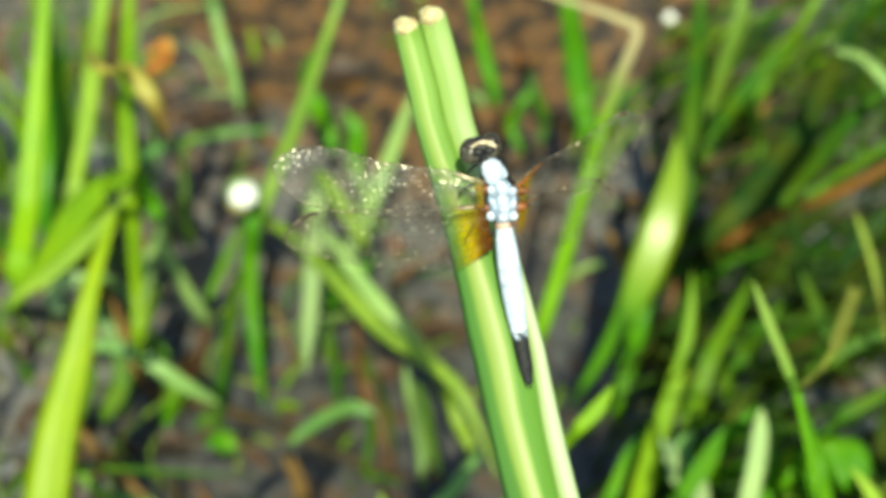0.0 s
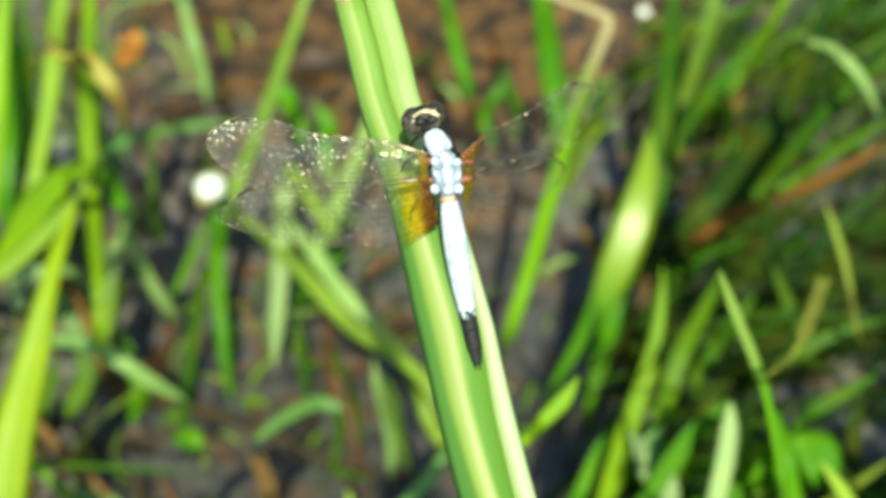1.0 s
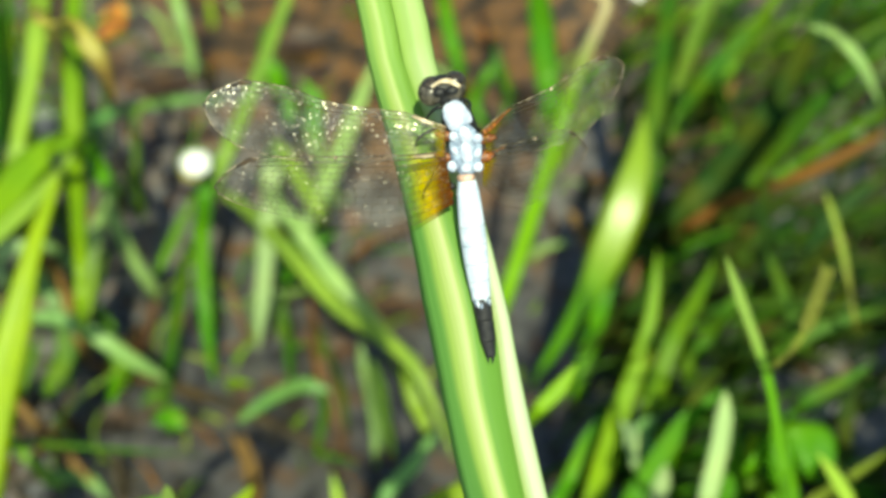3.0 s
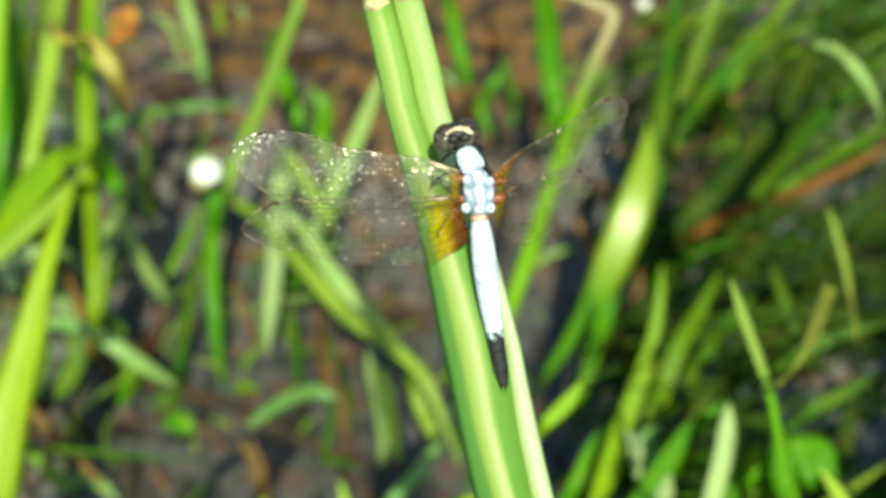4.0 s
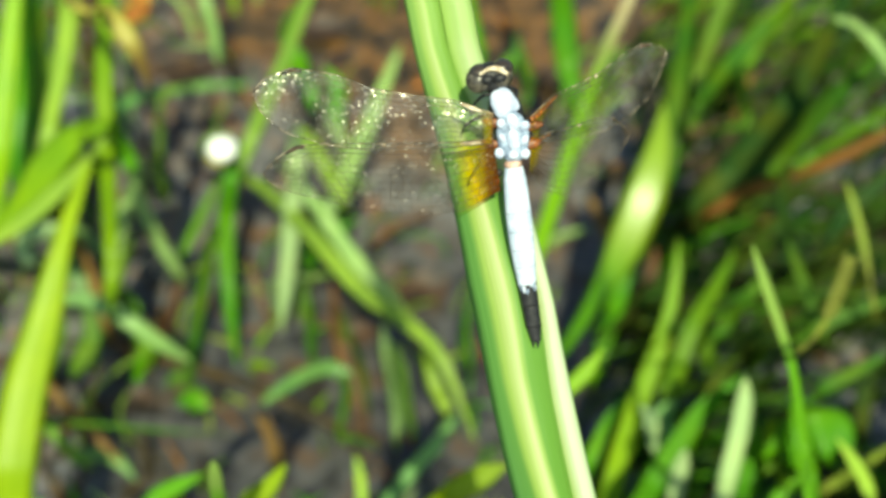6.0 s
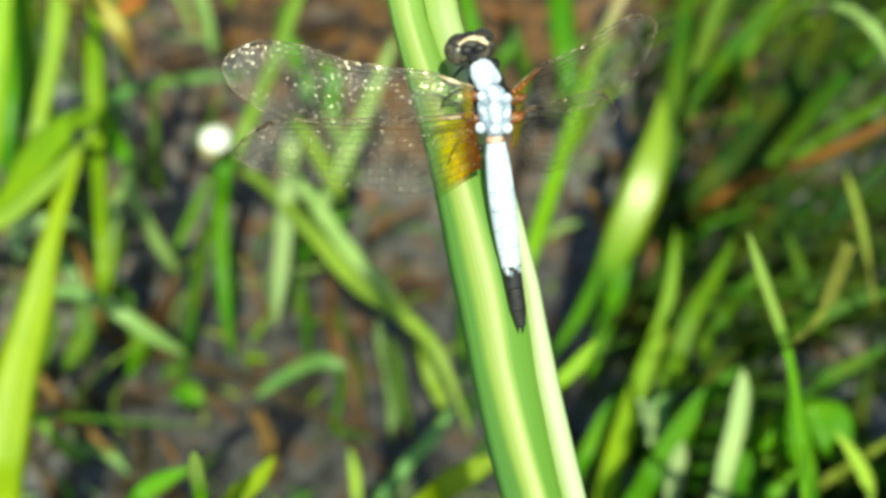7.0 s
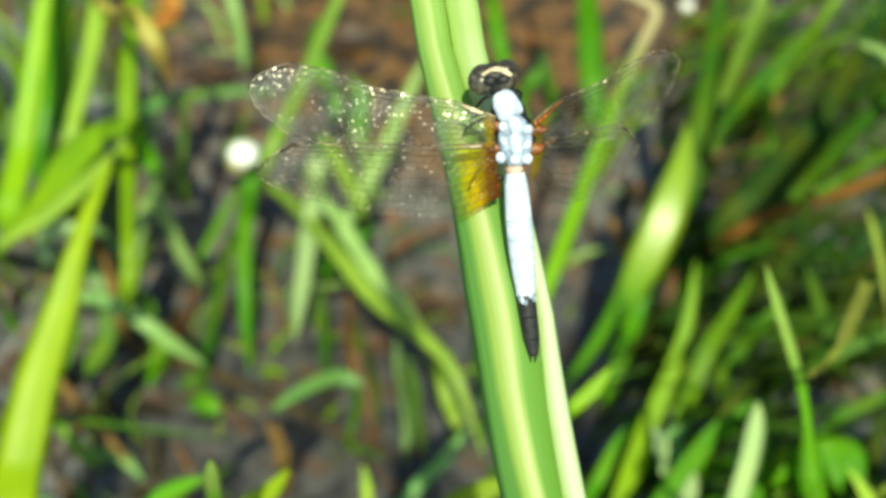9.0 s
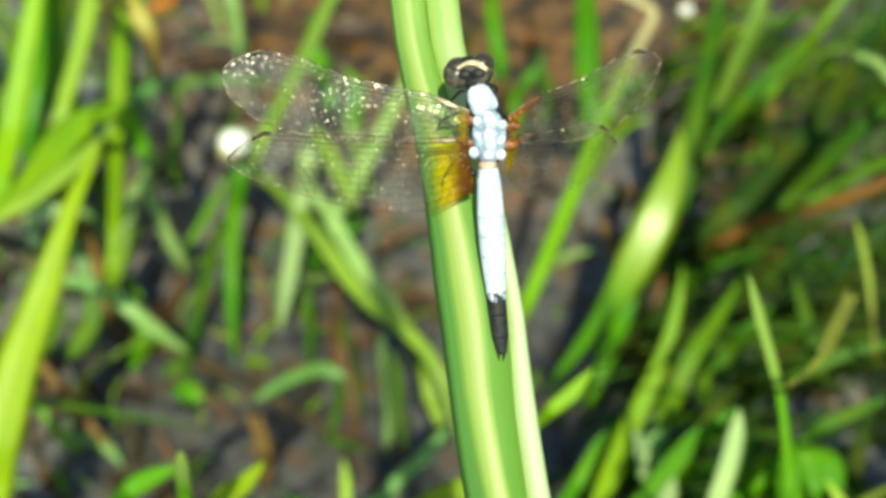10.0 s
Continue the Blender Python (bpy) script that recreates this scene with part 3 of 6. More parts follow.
    # legs grip the reed
    for pts in (((-1.6, 3.4, -1.2), (-3.4, 3.6, -0.9), (-4.6, 2.6, -2.2), (-5.2, 1.6, -3.6)), ((-1.6, 2.2, -1.4), (-4.0, 1.4, -1.1), (-5.6, 0.5, -2.6), (-6.1, -0.4, -4.0)),
                ((-1.5, 0.6, -1.6), (-3.6, -2.8, -1.4), (-4.8, -4.6, -2.6), (-5.2, -6.0, -4.2)), ((0.2, 3.2, -1.6), (0.3, 4.0, -2.6), (-1.2, 4.4, -3.4), (-2.2, 4.0, -4.2)),
                ((0.6, 1.8, -1.6), (1.3, 1.2, -2.9), (-0.2, 0.2, -3.7), (-1.4, -0.6, -4.2)), ((0.6, 0.2, -1.7), (1.2, -2.2, -2.8), (0.2, -4.2, -3.6), (-0.6, -5.4, -4.2))):
        bm = bmesh.new()
        tube(bm, [((a * 0.82 if a < 0 else a) * MM, b * MM, c * MM) for a, b, c in pts], (0.22 * MM, 0.19 * MM, 0.13 * MM, 0.07 * MM), 8, 18)
        part("leg", bm, BLACK, fly, "thin black spiny leg")

    # wings
    def wing(base, tip, chord_way, lead, trail, label, pigment=1.0, pleats=0.10, rim=0.5, slant=0.0):
        """A wing between two points: lead and trail give its two edges (mm) at even steps along the span."""
        base, tip = Vector(base) * MM, Vector(tip) * MM
        span = tip - base
        chord = Vector(chord_way).normalized()
        chord = (chord - span.normalized() * chord.dot(span.normalized())).normalized()
        up = chord.cross(span.normalized())

        def spot(u, v):
            """u from root to tip, v from the front edge (0) to the hind edge (1); the membrane is gently corrugated."""
            a, b = along(lead, u), along(trail, u)
            if u > 0.82:
                k = max(0.0, 1 - ((u - 0.82) / 0.18) ** 2.4) ** 0.5
                mid = (a * 0.62 + b * 0.38)
                a, b = mid + (a - mid) * k, mid + (b - mid) * k
            w = a + (b - a) * v
            pleat = pleats * math.sin(v * 15.7) * (1 - 0.6 * u) - 0.5 * u * u
            return base + span * u + chord * (w * MM) + up * (pleat * MM)

        bm = bmesh.new()
        uvs = bm.loops.layers.uv.verify()
        nu, nv = 48, 16
        grid = [[bm.verts.new(spot(i / nu, j / nv)) for j in range(nv + 1)] for i in range(nu + 1)]
        for i in range(nu):
            for j in range(nv):
                f = bm.faces.new((grid[i][j], grid[i + 1][j], grid[i + 1][j + 1], grid[i][j + 1]))
                for lp, (a, b) in zip(f.loops, ((i, j), (i + 1, j), (i + 1, j + 1), (i, j + 1))):
                    lp[uvs].uv = (a / nu * pigment + slant * b / nv, b / nv)
        w = part("wing", bm, HIND_WING if "hind" in label else WING, fly, label)
        # veins: long ones from the root, cross veins making cells
        bm = bmesh.new()
        longs = [0.0, 0.07, 0.15, 0.24, 0.34, 0.45, 0.56, 0.67, 0.78, 0.89, 1.0]
        edge = bmesh.new()
        tube(edge, [spot(i / 24, 0.0) for i in range(25)], [0.06 * MM, 0.05 * MM], 6, 60, cap=False)
        part("front_edge", edge, EDGE, w, "glossy front edge of the wing with pale glint specks")
        edge = bmesh.new()
        tube(edge, [spot(rim + (1 - rim) * i / 24, 1.0) for i in range(25)], [0.03 * MM, 0.05 * MM], 6, 60, cap=False)
        part("hind_edge", edge, EDGE, w, "hind edge of the wing with pale glint specks")
        for k, v in enumerate(longs):
            r = 0.04 if k == 0 else 0.06 if k < 3 else 0.026
            tube(bm, [spot(i / 24, v) for i in range(25)], [r * MM, r * MM * 0.45], 5, 30, cap=False)
        rng = random.Random(label)
        for k in range(len(longs) - 1):
            cells = 10 + 2 * k
            for i in range(1, cells):
                u = (i + rng.uniform(-0.25, 0.25)) / cells
                u2 = min(0.99, u + rng.uniform(-0.4, 0.6) / cells)
                p, q = spot(u, longs[k]), spot(u2, longs[k + 1])
                tube(bm, [p, q], [0.021 * MM, 0.021 * MM], 4, 2, cap=False)
        part("vein_network", bm, VEIN, w, "fine brown wing veins")
        bm = bmesh.new()
        tube(bm, [spot(0.80, 0.03), spot(0.84, 0.035), spot(0.885, 0.04)], (0.12 * MM, 0.17 * MM, 0.10 * MM), 8, 10, squash=0.6)
        part("wing_spot", bm, VEIN, w, "dark brown spot on the wing's front edge")
        bm = bmesh.new()
        if "left" in label:
            # pale piece that stands for sheen at the left wing roots
            tube(bm, [spot(0.05, 0.05), spot(0.09, 0.04), spot(0.14, 0.03)], (0.10 * MM, 0.24 * MM, 0.07 * MM), 8, 12, squash=0.5)
            part("wing_base", bm, BAND, w, "base of the front edge, sheen put into its pale colour")
        else:
            tube(bm, [spot(0.0, 0.10), spot(0.05, 0.12), spot(0.11, 0.08), spot(0.19, 0.03)], (0.26 * MM, 0.28 * MM, 0.16 * MM, 0.04 * MM), 8, 16, squash=0.5)
            part("wing_base", bm, ORANGE, w, "orange-brown streaked base of the front edge")
        # node coloured pale to stand for its glint
        bm = bmesh.new()
        blob(bm, spot(0.46, 0.02), (0.22 * MM, 0.16 * MM, 0.13 * MM), 0.0, 2)
        part("wing_node", bm, BAND, w, "node on the front edge, glint put into its pale colour")

    wing((-2.0, 1.3, 0.3), (-25.7, 2.6, -0.6), (0, 1, 0), (0.5, 1.6, 1.8, 2.2, 3.3, 3.7, 2.6), (-2.4, -3.0, -3.6, -3.9, -3.6, -2.9, -1.4), "left front wing, clear with an amber root", 3.8, 0.10, 0.4, 0.06)
    wing((-1.9, -1.4, 0.0), (-25.0, -5.2, -2.0), (0, 1, 0), (0.8, 1.0, 1.5, 2.0, 2.6, 2.9, 1.6), (-4.4, -5.9, -5.8, -5.0, -3.8, -2.2, -1.0), "left hind wing, clear with a wide amber root", 1.35, 0.10, 0.80, -0.03)
    wing((1.7, 1.1, 0.3), (17.6, 7.4, -16.5), (0, 1, 0), (0.5, 1.4, 1.3, 1.4, 2.0, 2.2, 1.2), (-2.2, -3.4, -4.3, -4.9, -4.8, -3.8, -1.6), "right front wing, clear with an amber root", 1.5, 0.03, 0.30, 0.20)
    wing((1.7, -1.2, 0.0), (14.0, -1.6, -18.0), (0, 1, 0), (0.8, 1.0, 1.2, 1.6, 2.0, 1.8, 0.4), (-2.6, -5.0, -5.8, -5.4, -4.4, -3.2, -1.6), "right hind wing, clear with a wide amber root", 1.6, 0.03, 0.9, 0.16)
    return fly


DRAGONFLY = build_dragonfly()

# ---- grass tufts, each rooted in the mud with its blades
foot = tuft("tuft of 3 bright yellow-green and bluish-green blades rooted in mud", -0.1555, 0.1905)
blade(foot, "grass_blade", "broad bright yellow-green blade tapering upward", "bright",
      ((-0.1573, 0.1592, -0.0040), (-0.1237, 0.1302, 0.0849), (-0.1212, 0.1486, 0.0994), (-0.1190, 0.1688, 0.1110), (-0.1141, 0.1888, 0.1238), (-0.1113, 0.2036, 0.1327), (-0.1083, 0.2180, 0.1397), (-0.1032, 0.2362, 0.1468)),
      (0.0125, 0.0152, 0.0146, 0.0134, 0.0102, 0.0063, 0.0049, 0.0018), -0.13)
blade(foot, "grass_blade", "grey-green blade curling over the mud", "teal",
      ((-0.1394, 0.2016, -0.0040), (-0.1339, 0.1944, 0.0106), (-0.1253, 0.1967, 0.0127), (-0.1169, 0.1950, 0.0116), (-0.1088, 0.1885, 0.0067)),
      (0.0029, 0.0037, 0.0051, 0.0051, 0.0018), -0.11)
blade(foot, "grass_blade", "green blade near the mud", "deep",
      ((-0.1711, 0.2106, -0.0040), (-0.1648, 0.2094, 0.0068), (-0.1499, 0.2159, 0.0270), (-0.1426, 0.2279, 0.0367), (-0.1375, 0.2383, 0.0450)),
      (0.0045, 0.0057, 0.0081, 0.0073, 0.0029), -0.08)
foot = tuft("pale sunlit blade curling over", 0.2316, 0.5022)
blade(foot, "grass_blade", "", "grey",
      ((0.2316, 0.5022, -0.0040), (0.1240, 0.2693, 0.1799), (0.1306, 0.2620, 0.1817), (0.1331, 0.2545, 0.1832), (0.1387, 0.2487, 0.1788), (0.1457, 0.2449, 0.1687)),
      (0.0019, 0.0024, 0.0038, 0.0043, 0.0034, 0.0015), 0.10)
foot = tuft("grey-green blade drooping over the mud", -0.1726, 0.6513)
blade(foot, "grass_blade", "", "sage",
      ((-0.1726, 0.6513, -0.0040), (-0.1083, 0.4071, 0.1347), (-0.1016, 0.3869, 0.1044), (-0.0965, 0.3716, 0.0926), (-0.0934, 0.3646, 0.0799), (-0.0922, 0.3589, 0.0681)),
      (0.0028, 0.0034, 0.0052, 0.0062, 0.0056, 0.0024), -0.16)
foot = tuft("tuft of 8 pale-tipped and deep green blades rooted in mud", 0.1530, 0.1761)
blade(foot, "grass_stem", "thin pale upright stem with a blunt tip", "stemtip",
      ((0.1559, 0.1716, -0.0040), (0.0796, 0.0945, 0.1874), (0.0759, 0.1045, 0.2024), (0.0721, 0.1141, 0.2143), (0.0689, 0.1189, 0.2209), (0.0634, 0.1232, 0.2314), (0.0594, 0.1274, 0.2390)),
      (0.0017, 0.0021, 0.0021, 0.0020, 0.0022, 0.0023, 0.0013), -0.11)
blade(foot, "grass_blade", "bright green blade beside a pale one", "mid",
      ((0.1248, 0.1660, -0.0040), (0.0871, 0.1219, 0.1141), (0.0898, 0.1353, 0.1248), (0.0898, 0.1463, 0.1334), (0.0891, 0.1584, 0.1356)),
      (0.0069, 0.0086, 0.0097, 0.0086, 0.0024), -0.04)
blade(foot, "grass_blade", "small bright green leaf", "bright",
      ((0.1512, 0.1936, -0.0040), (0.0990, 0.1315, 0.1293), (0.0966, 0.1375, 0.1339), (0.0944, 0.1429, 0.1381), (0.0955, 0.1471, 0.1414)),
      (0.0020, 0.0026, 0.0046, 0.0043, 0.0013), 0.16)
blade(foot, "grass_blade", "green blade rising behind a thin stem", "mid",
      ((0.1593, 0.1665, -0.0040), (0.0996, 0.1103, 0.1419), (0.0964, 0.1224, 0.1513), (0.0940, 0.1323, 0.1590), (0.0940, 0.1441, 0.1610)),
      (0.0028, 0.0035, 0.0054, 0.0052, 0.0019), -0.10)
blade(foot, "grass_blade", "pale yellow-green blade near the ground", "pale",
      ((0.1815, 0.1681, -0.0040), (0.1085, 0.1058, 0.1532), (0.1066, 0.1152, 0.1606), (0.1033, 0.1205, 0.1646), (0.0982, 0.1257, 0.1686)),
      (0.0024, 0.0029, 0.0037, 0.0035, 0.0011), -0.15)
blade(foot, "grass_blade", "olive blade with a brownish foot low in the grass", "seed",
      ((0.1496, 0.1842, -0.0040), (0.1022, 0.1268, 0.1257), (0.1112, 0.1322, 0.1302), (0.1162, 0.1332, 0.1384), (0.1267, 0.1374, 0.1495)),
      (0.0018, 0.0023, 0.0033, 0.0030, 0.0017), -0.03)
blade(foot, "grass_blade", "fresh green leaf low in the grass", "mid",
      ((0.1286, 0.1740, -0.0040), (0.0887, 0.1219, 0.1215), (0.0946, 0.1279, 0.1264), (0.1005, 0.1315, 0.1294), (0.1066, 0.1328, 0.1305)),
      (0.0027, 0.0033, 0.0059, 0.0056, 0.0018), -0.04)
blade(foot, "grass_blade", "dark green blade in the thicket edge", "dark",
      ((0.1696, 0.1848, -0.0040), (0.1330, 0.1493, 0.0858), (0.1378, 0.1660, 0.0991), (0.1401, 0.1771, 0.1079), (0.1477, 0.1882, 0.1168)),
      (0.0036, 0.0044, 0.0059, 0.0056, 0.0021), -0.15)
foot = tuft("tuft of 4 grey-green and deep green blades rooted in mud", -0.0566, 0.3874)
blade(foot, "grass_blade", "pale grey-green blade hanging straight down", "white",
      ((-0.0654, 0.3959, -0.0040), (-0.0486, 0.2831, 0.0976), (-0.0501, 0.2727, 0.0821), (-0.0521, 0.2610, 0.0655), (-0.0537, 0.2524, 0.0513), (-0.0557, 0.2407, 0.0348)),
      (0.0060, 0.0075, 0.0080, 0.0073, 0.0067, 0.0023), 0.06)
blade(foot, "grass_blade", "pale green blade beside a yellower one", "grey",
      ((-0.0651, 0.3701, -0.0040), (-0.0468, 0.2723, 0.0891), (-0.0353, 0.2566, 0.0845), (-0.0248, 0.2423, 0.0809), (-0.0126, 0.2330, 0.0740), (-0.0019, 0.2290, 0.0565)),
      (0.0023, 0.0029, 0.0062, 0.0066, 0.0055, 0.0029), 0.18)
blade(foot, "grass_blade", "small bright green leaf above the mud", "mid",
      ((-0.0558, 0.4009, -0.0040), (-0.0511, 0.3604, 0.0413), (-0.0548, 0.3674, 0.0540), (-0.0598, 0.3711, 0.0641), (-0.0648, 0.3781, 0.0694)),
      (0.0035, 0.0044, 0.0087, 0.0094, 0.0030), 0.09)
blade(foot, "grass_blade", "small green leaf by the water", "mid",
      ((-0.0401, 0.3827, -0.0040), (-0.0377, 0.3502, 0.0336), (-0.0412, 0.3543, 0.0441), (-0.0400, 0.3602, 0.0561), (-0.0467, 0.3682, 0.0621)),
      (0.0028, 0.0035, 0.0087, 0.0086, 0.0026), 0.00)
foot = tuft("tuft of 4 deep green and dark green blades rooted in mud", 0.1183, 0.3320)
blade(foot, "grass_blade", "tall green blade", "deep",
      ((0.1202, 0.3474, -0.0040), (0.1051, 0.3094, 0.0499), (0.1055, 0.3263, 0.0705), (0.1069, 0.3409, 0.0893), (0.1059, 0.3486, 0.1100), (0.1051, 0.3590, 0.1327), (0.1083, 0.3889, 0.1564)),
      (0.0056, 0.0069, 0.0089, 0.0092, 0.0078, 0.0045, 0.0036), 0.03)
blade(foot, "grass_blade", "wide dark green blade", "dark",
      ((0.1324, 0.3369, -0.0040), (0.1085, 0.2720, 0.0791), (0.1199, 0.2763, 0.0975), (0.1274, 0.2816, 0.1165), (0.1332, 0.2860, 0.1348), (0.1374, 0.2913, 0.1537), (0.1419, 0.2971, 0.1730), (0.1555, 0.3197, 0.1912)),
      (0.0140, 0.0175, 0.0213, 0.0174, 0.0088, 0.0072, 0.0038, 0.0030), -0.08)
blade(foot, "dry_reed", "brown dry reed stalk lying across the grass", "brownreed",
      ((0.1292, 0.3339, -0.0040), (0.1064, 0.2694, 0.0770), (0.1146, 0.2617, 0.1004), (0.1230, 0.2521, 0.1224), (0.1359, 0.2488, 0.1349), (0.1566, 0.2512, 0.1520)),
      (0.0029, 0.0037, 0.0045, 0.0046, 0.0041, 0.0037), -0.23)
blade(foot, "dead_blade", "dry tan blade behind a glossy one", "tan",
      ((0.0914, 0.3097, -0.0040), (0.0847, 0.2935, 0.0221), (0.0806, 0.3032, 0.0296), (0.0767, 0.3101, 0.0349), (0.0728, 0.3149, 0.0386)),
      (0.0027, 0.0033, 0.0054, 0.0050, 0.0021), -0.22)
foot = tuft("tuft of 2 pale green and yellowed blades rooted in mud", -0.2196, 0.4964)
blade(foot, "grass_blade", "yellowed blade drooping to a brown tip", "yellow",
      ((-0.2128, 0.5069, -0.0040), (-0.0988, 0.2347, 0.2033), (-0.0892, 0.2306, 0.2028), (-0.0839, 0.2270, 0.2001), (-0.0803, 0.2232, 0.1948), (-0.0789, 0.2229, 0.1823)),
      (0.0029, 0.0036, 0.0052, 0.0060, 0.0047, 0.0017), 0.13)
blade(foot, "grass_blade", "yellowed leaf hanging among stems", "yellow",
      ((-0.2265, 0.4859, -0.0040), (-0.1576, 0.3367, 0.1071), (-0.1464, 0.3402, 0.1103), (-0.1374, 0.3385, 0.1092), (-0.1294, 0.3332, 0.1053)),
      (0.0027, 0.0034, 0.0049, 0.0042, 0.0015), -0.04)
foot = tuft("tuft of 9 deep green and grey-green blades rooted in mud", -0.0123, 0.2032)
blade(foot, "grass_blade", "green leaf under a curled blade", "deep",
      ((-0.0338, 0.2123, -0.0040), (-0.0314, 0.2026, 0.0202), (-0.0287, 0.2083, 0.0321), (-0.0277, 0.2121, 0.0425), (-0.0313, 0.2157, 0.0525)),
      (0.0017, 0.0022, 0.0037, 0.0038, 0.0013), -0.21)
blade(foot, "grass_blade", "pale green blade among the stems", "grey",
      ((-0.0087, 0.2136, -0.0040), (-0.0083, 0.2027, 0.0210), (-0.0080, 0.2067, 0.0315), (-0.0094, 0.2122, 0.0431), (-0.0124, 0.2160, 0.0606), (-0.0144, 0.2241, 0.0669)),
      (0.0024, 0.0030, 0.0049, 0.0056, 0.0046, 0.0021), 0.17)
blade(foot, "grass_blade", "pale green blade beside a darker one", "pale",
      ((0.0147, 0.2240, -0.0040), (0.0116, 0.2040, 0.0372), (0.0067, 0.2123, 0.0436), (0.0040, 0.2190, 0.0488), (0.0007, 0.2193, 0.0636)),
      (0.0031, 0.0039, 0.0071, 0.0064, 0.0024), 0.00)
blade(foot, "grass_blade", "dark green blade", "dark",
      ((-0.0215, 0.2251, -0.0040), (-0.0218, 0.2228, 0.0071), (-0.0244, 0.2337, 0.0156), (-0.0291, 0.2382, 0.0336), (-0.0321, 0.2488, 0.0419)),
      (0.0031, 0.0039, 0.0066, 0.0064, 0.0023), -0.04)
blade(foot, "grass_blade", "bluish-green blade slanting by the reed", "teal",
      ((-0.0161, 0.1797, -0.0040), (-0.0124, 0.1656, 0.0356), (-0.0027, 0.1759, 0.0440), (0.0061, 0.1838, 0.0505), (0.0138, 0.1925, 0.0576)),
      (0.0030, 0.0037, 0.0054, 0.0054, 0.0020), 0.05)
blade(foot, "grass_blade", "pale thin young blade", "pale",
      ((-0.0207, 0.1735, -0.0040), (-0.0183, 0.1513, 0.0534), (-0.0187, 0.1587, 0.0592), (-0.0196, 0.1646, 0.0639), (-0.0213, 0.1705, 0.0685)),
      (0.0020, 0.0025, 0.0035, 0.0032, 0.0013), -0.03)
blade(foot, "dead_stem", "reddish-brown dead stem in the mud", "brown",
      ((-0.0202, 0.2120, -0.0040), (-0.0211, 0.2100, 0.0117), (-0.0265, 0.2276, 0.0254), (-0.0321, 0.2417, 0.0363), (-0.0363, 0.2557, 0.0398)),
      (0.0024, 0.0030, 0.0045, 0.0042, 0.0019), 0.16)
blade(foot, "grass_blade", "bright green blade at the foot of the reed", "bright",
      ((-0.0032, 0.1736, -0.0040), (-0.0012, 0.1085, 0.1520), (0.0067, 0.1143, 0.1568), (0.0146, 0.1180, 0.1600), (0.0205, 0.1201, 0.1618)),
      (0.0043, 0.0053, 0.0067, 0.0059, 0.0013), 0.06)
blade(foot, "grass_blade", "pale blade standing beside the reed", "pale",
      ((-0.0011, 0.2150, -0.0040), (-0.0020, 0.1989, 0.0328), (-0.0051, 0.2060, 0.0456), (-0.0065, 0.2111, 0.0570), (-0.0101, 0.2192, 0.0632)),
      (0.0020, 0.0025, 0.0046, 0.0042, 0.0017), -0.13)
foot = tuft("tuft of 8 lime green and fresh green blades rooted in mud", -0.1886, 0.3309)
blade(foot, "grass_blade", "pale yellow-green blade leaning among the upright stems", "pale",
      ((-0.1854, 0.3371, -0.0040), (-0.1334, 0.2473, 0.1108), (-0.1268, 0.2560, 0.1324), (-0.1212, 0.2680, 0.1493), (-0.1174, 0.2780, 0.1647), (-0.1113, 0.2827, 0.1834), (-0.1059, 0.3052, 0.2013)),
      (0.0044, 0.0056, 0.0057, 0.0062, 0.0073, 0.0059, 0.0047), -0.22)
blade(foot, "grass_blade", "wide bright green sunlit blade", "fresh",
      ((-0.2033, 0.3016, -0.0040), (-0.1524, 0.2335, 0.0993), (-0.1481, 0.2580, 0.1187), (-0.1457, 0.2824, 0.1380), (-0.1431, 0.3115, 0.1609), (-0.1408, 0.3374, 0.1813)),
      (0.0078, 0.0098, 0.0091, 0.0082, 0.0049, 0.0039), -0.05)
blade(foot, "grass_blade", "green blade standing behind a sunlit one", "mid",
      ((-0.1947, 0.3324, -0.0040), (-0.1584, 0.2778, 0.0754), (-0.1524, 0.2969, 0.1053), (-0.1474, 0.3064, 0.1275), (-0.1453, 0.3164, 0.1501), (-0.1484, 0.3431, 0.1710)),
      (0.0059, 0.0073, 0.0079, 0.0069, 0.0034, 0.0027), 0.21)
blade(foot, "grass_blade", "olive blade standing in the thicket", "deep",
      ((-0.1849, 0.3462, -0.0040), (-0.1487, 0.2830, 0.0798), (-0.1460, 0.2969, 0.1055), (-0.1429, 0.3064, 0.1277), (-0.1401, 0.3164, 0.1502), (-0.1421, 0.3432, 0.1712)),
      (0.0044, 0.0055, 0.0064, 0.0052, 0.0024, 0.0019), 0.15)
blade(foot, "grass_blade", "pale curved blade hanging towards the mud", "sage",
      ((-0.1761, 0.3246, -0.0040), (-0.1592, 0.2893, 0.0243), (-0.1487, 0.2762, 0.0290), (-0.1403, 0.2636, 0.0193), (-0.1361, 0.2565, -0.0007)),
      (0.0033, 0.0041, 0.0068, 0.0076, 0.0029), -0.14)
blade(foot, "grass_blade", "whitish blade behind the tall bright one", "white",
      ((-0.1775, 0.2984, -0.0040), (-0.1511, 0.2537, 0.0567), (-0.1557, 0.2606, 0.0620), (-0.1451, 0.2613, 0.0702), (-0.1343, 0.2622, 0.0712)),
      (0.0029, 0.0037, 0.0073, 0.0062, 0.0022), 0.16)
blade(foot, "dead_blade", "dead tan blade lying flat", "tan",
      ((-0.1774, 0.3437, -0.0040), (-0.1559, 0.2988, 0.0334), (-0.1470, 0.2854, 0.0232), (-0.1347, 0.2654, 0.0225), (-0.1284, 0.2523, 0.0124)),
      (0.0033, 0.0041, 0.0057, 0.0052, 0.0020), 0.02)
